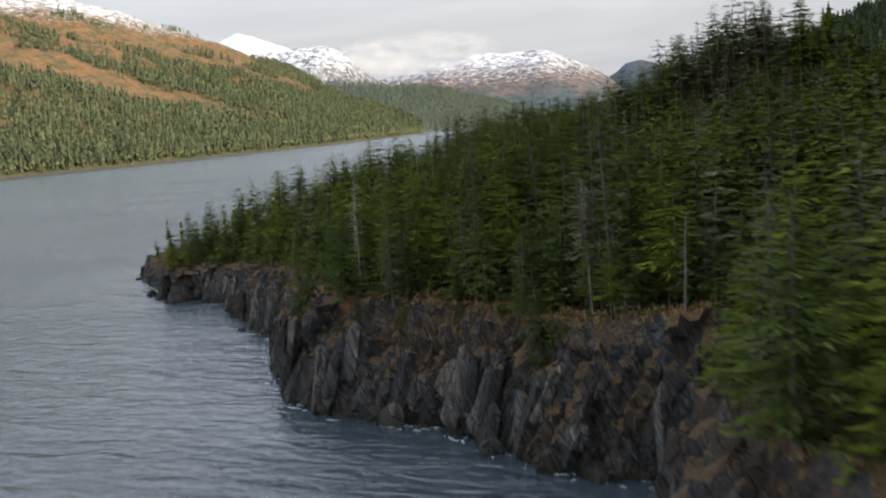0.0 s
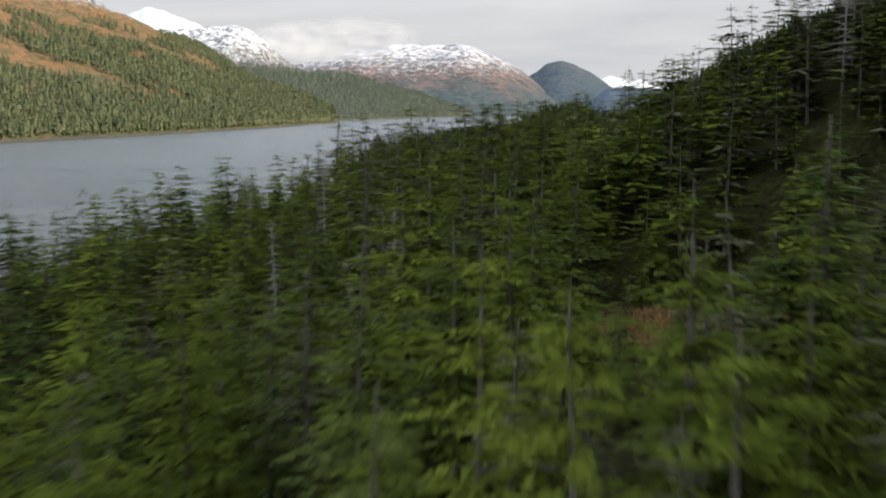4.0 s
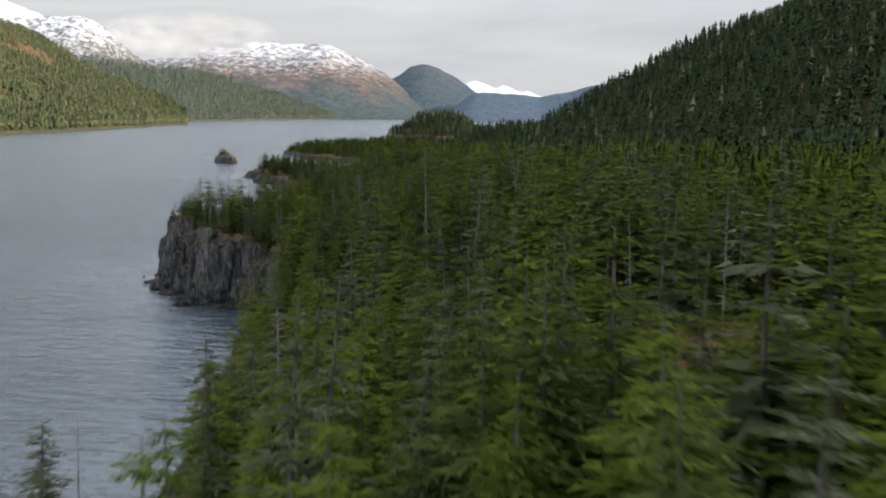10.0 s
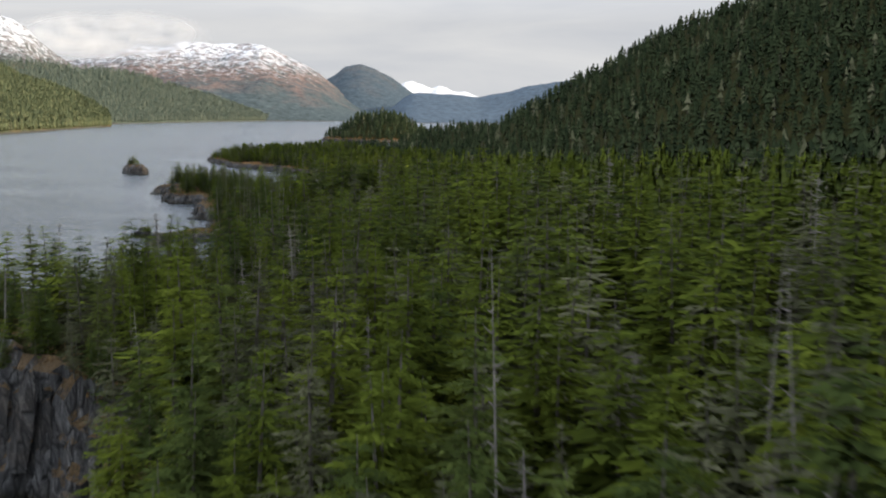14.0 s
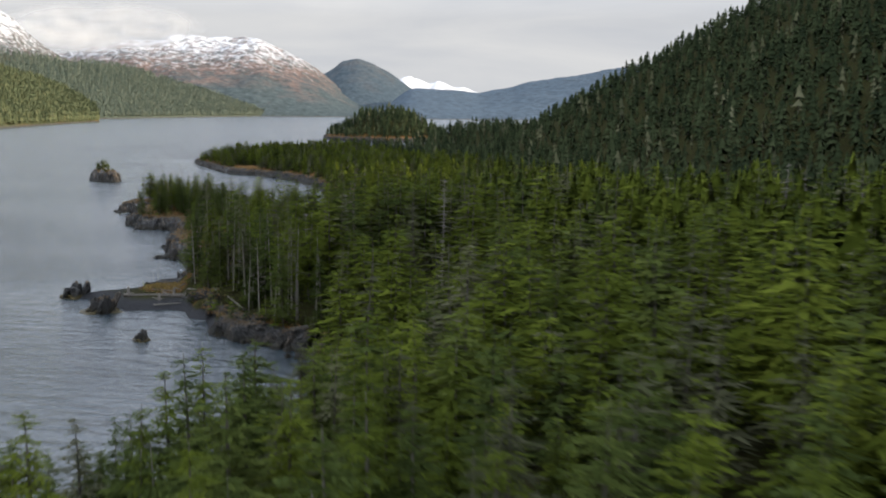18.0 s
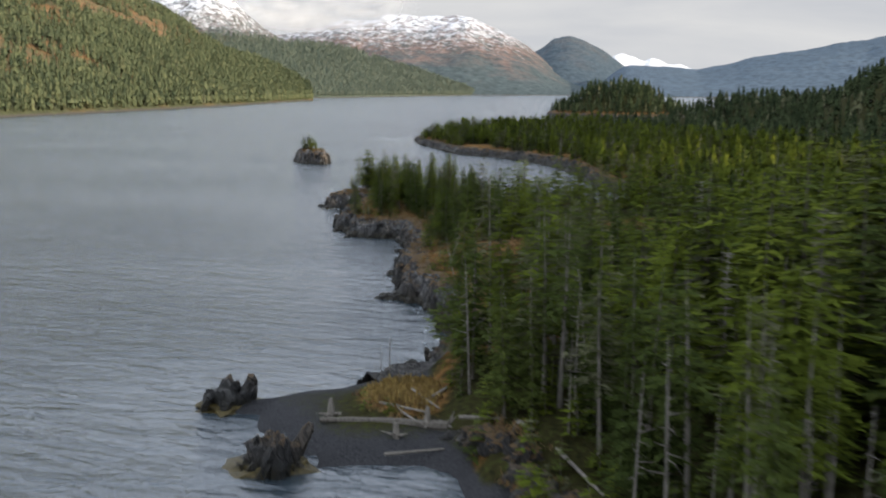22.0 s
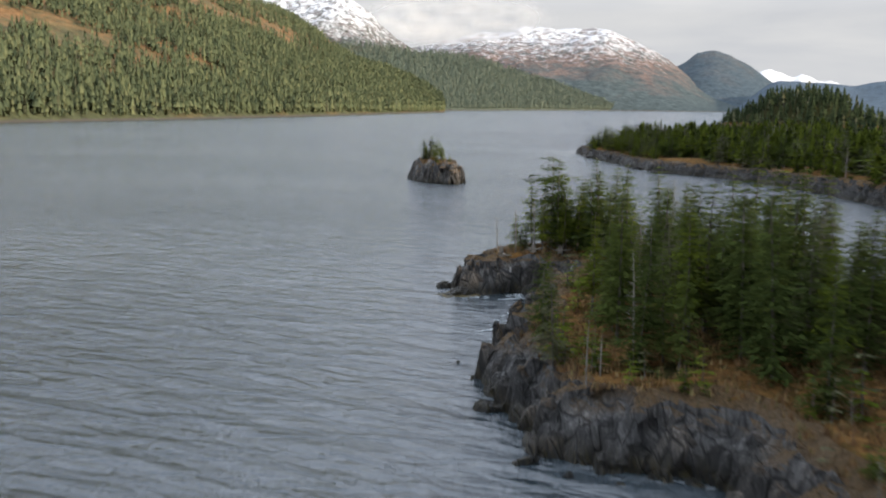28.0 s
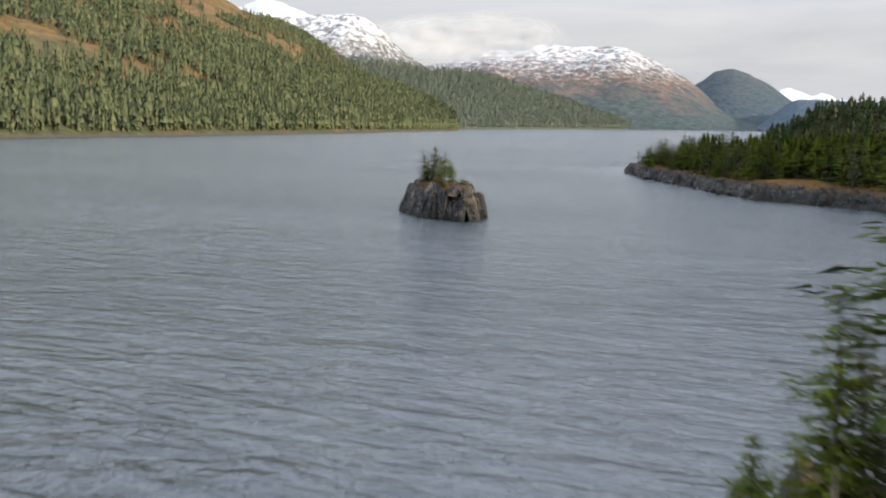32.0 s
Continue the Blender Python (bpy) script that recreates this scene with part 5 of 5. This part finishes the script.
b.inputs["Base Color"].default_value = (0.012, 0.010, 0.008, 1)
b.inputs["Roughness"].default_value = 0.05
bm = bmesh.new()
ring = [bm.verts.new((1.4 * math.cos(a) * (1 + 0.2 * math.sin(3 * a)), 0.6 * math.sin(a) * (1 + 0.25 * math.cos(2 * a)), 0)) for a in np.linspace(0, 2 * math.pi, 25)[:-1]]
bm.faces.new(ring)
bmesh.ops.solidify(bm, geom=bm.faces[:], thickness=0.3)
pz = float(np.max(ground_height(np.array([19, 17, 21, 19, 19.]), np.array([145, 145, 145, 144, 146.]))))
pond = part("pond", bm, M_POND, m=Matrix.Translation((19.2, 145, pz - 0.03)))
tagged(pond, "small dark pool in the brown bog reflecting the sky", "pond", kind="structure")

# ---------------------------------------------------------------- low growth
M_GRASS, t, b = material("dry_grass")
g = nd(t, "ShaderNodeNewGeometry")
t.links.new(ramp(t, g.outputs["Random Per Island"], [(0.0, (0.095, 0.052, 0.022)), (0.4, (0.20, 0.108, 0.042)), (0.75, (0.30, 0.195, 0.085)), (1.0, (0.12, 0.120, 0.036))]), b.inputs["Base Color"])
b.inputs["Roughness"].default_value = 0.9


def tufts(name, label, px, py, pz, size, mat, seed, blades=5, cat="grass"):
    r = np.random.RandomState(seed)
    n = len(px)
    a = r.uniform(0, 2 * math.pi, (n, blades))
    s = size * r.uniform(0.5, 1.3, (n, blades))
    ox, oy = r.normal(0, 0.28, (2, n, blades)) * size * 1.6
    bx, by = px[:, None] + ox, py[:, None] + oy
    ca, sa = np.cos(a) * s * 0.22, np.sin(a) * s * 0.22
    tip = r.normal(0, 0.35, (2, n, blades)) * s
    v = np.stack([np.stack([bx - ca, by - sa, pz[:, None] - 0.08 + 0 * bx], -1), np.stack([bx + ca, by + sa, pz[:, None] - 0.08 + 0 * bx], -1),
                  np.stack([bx + tip[0], by + tip[1], pz[:, None] + s], -1)], 2).reshape(-1, 3)
    me = mesh_np(name, v, np.arange(len(v)).reshape(-1, 3), [mat])
    tagged(new(name, me), label, cat, kind="stuff")


px, py = scatter(0.62, -50, 90, 20, 660, 9)
d = land_distance(px, py)
op = openness(px, py)
ok = (d > 0.9) & (((op > 0.3)) | ((d < np.where(py > 500, 11, 5)) & (fbm(px / 3, py / 3, 4) > np.where(py > 570, 0.2, 0.42)))) & (np.abs(px - path_x(py)) < 60)
px, py, d = px[ok], py[ok], d[ok]
pz = ground_height(px, py, d)
ok = pz > 1.1
tufts("dry_grass", "rust-brown and straw-coloured dry grass on cliff tops and bog", px[ok], py[ok], pz[ok], 0.26, M_GRASS, 31, 9)
M_STRAW, t, b = material("golden_grass")
g = nd(t, "ShaderNodeNewGeometry")
t.links.new(ramp(t, g.outputs["Random Per Island"], [(0.0, (0.10, 0.065, 0.018)), (0.5, (0.26, 0.17, 0.045)), (1.0, (0.38, 0.27, 0.085))]), b.inputs["Base Color"])
b.inputs["Roughness"].default_value = 0.9
px, py = scatter(0.33, 24, 33, 490, 504, 91)
ok = np.hypot((px - 28.4) / 2.7, (py - 497.4) / 4.4) + 0.5 * (fbm(px / 1.5, py / 1.5, 3) - 0.5) < 1
tufts("beach_grass", "golden yellow beach grass above the gravel", px[ok], py[ok], ground_height(px[ok], py[ok]), 0.36, M_STRAW, 92, 7)
px, py = scatter(1.35, -50, 100, 5, 660, 19)
d = land_distance(px, py)
op = openness(px, py)
r_ = np.random.RandomState(8)
ok = (d > 1.0) & (op < 0.7) & ((d < 6) | ((py > 250) & (py < 275) & (px > 26) & (px < 48)) | ((d < 45) & (py < 190) & (px < 45)) | (op > 0.12) | ((py > 504) & (py < 570) & (px < 62)) | ((py > 462) & (py < 506) & (px > 32.5) & (px < 46))) & (r_.rand(len(px)) < 0.6)
px, py, d = px[ok], py[ok], d[ok]
pz = ground_height(px, py, d)
ok = pz > 1.2
plant("young_spruce", "low young spruce and shrubs along the forest edge", K_LOW, px[ok], py[ok], pz[ok], r_.uniform(0.6, 2.5, ok.sum()), r_.uniform(1.4, 2.4, ok.sum()),
      choose(int(ok.sum()), r_, 0.2, 0.02), 44)

# foam where the swell breaks on the rocks
M_FOAM, t, b = material("foam")
t.links.new(ramp(t, noise_of(t, coords(t), 6.0, 5.0), [(0.40, (0.10, 0.13, 0.15)), (0.62, (0.50, 0.52, 0.53))]), b.inputs["Base Color"])
b.inputs["Roughness"].default_value = 0.7
fr = np.random.RandomState(15)
fv, ff = [], []
for a, b_, n in ((6, 13, 110), (29, 33, 40), (57, 64, 110), (46, 52, 24)):
    line, nrm, u = smooth_line(C[a:b_], 0.4, seed=a)
    if np.mean(land_distance(*(line + nrm).T)) > 0:
        nrm = -nrm
    for k in range(n):
        i = fr.randint(len(u))
        o = line[i] + nrm[i] * fr.uniform(0.7, 2.2)
        w, turn, n0 = 0.05 + fr.exponential(0.05), math.atan2(nrm[i, 0], -nrm[i, 1]) + fr.normal(0, 0.5), len(fv)
        fv.append((o[0], o[1], 0.07))
        for j in range(9):
            q = 2 * math.pi * j / 9
            e, f = w * 3.6 * math.cos(q) * fr.uniform(0.5, 1.2), w * 0.7 * math.sin(q) * fr.uniform(0.4, 1.3)
            fv.append((o[0] + e * math.cos(turn) - f * math.sin(turn), o[1] + e * math.sin(turn) + f * math.cos(turn), 0.02))
            ff.append((n0, n0 + 1 + j, n0 + 1 + (j + 1) % 9))
tagged(new("foam", mesh_np("foam", fv, ff, [M_FOAM], smooth=True)), "thin broken white foam on the water by the rocks", "foam", kind="stuff")
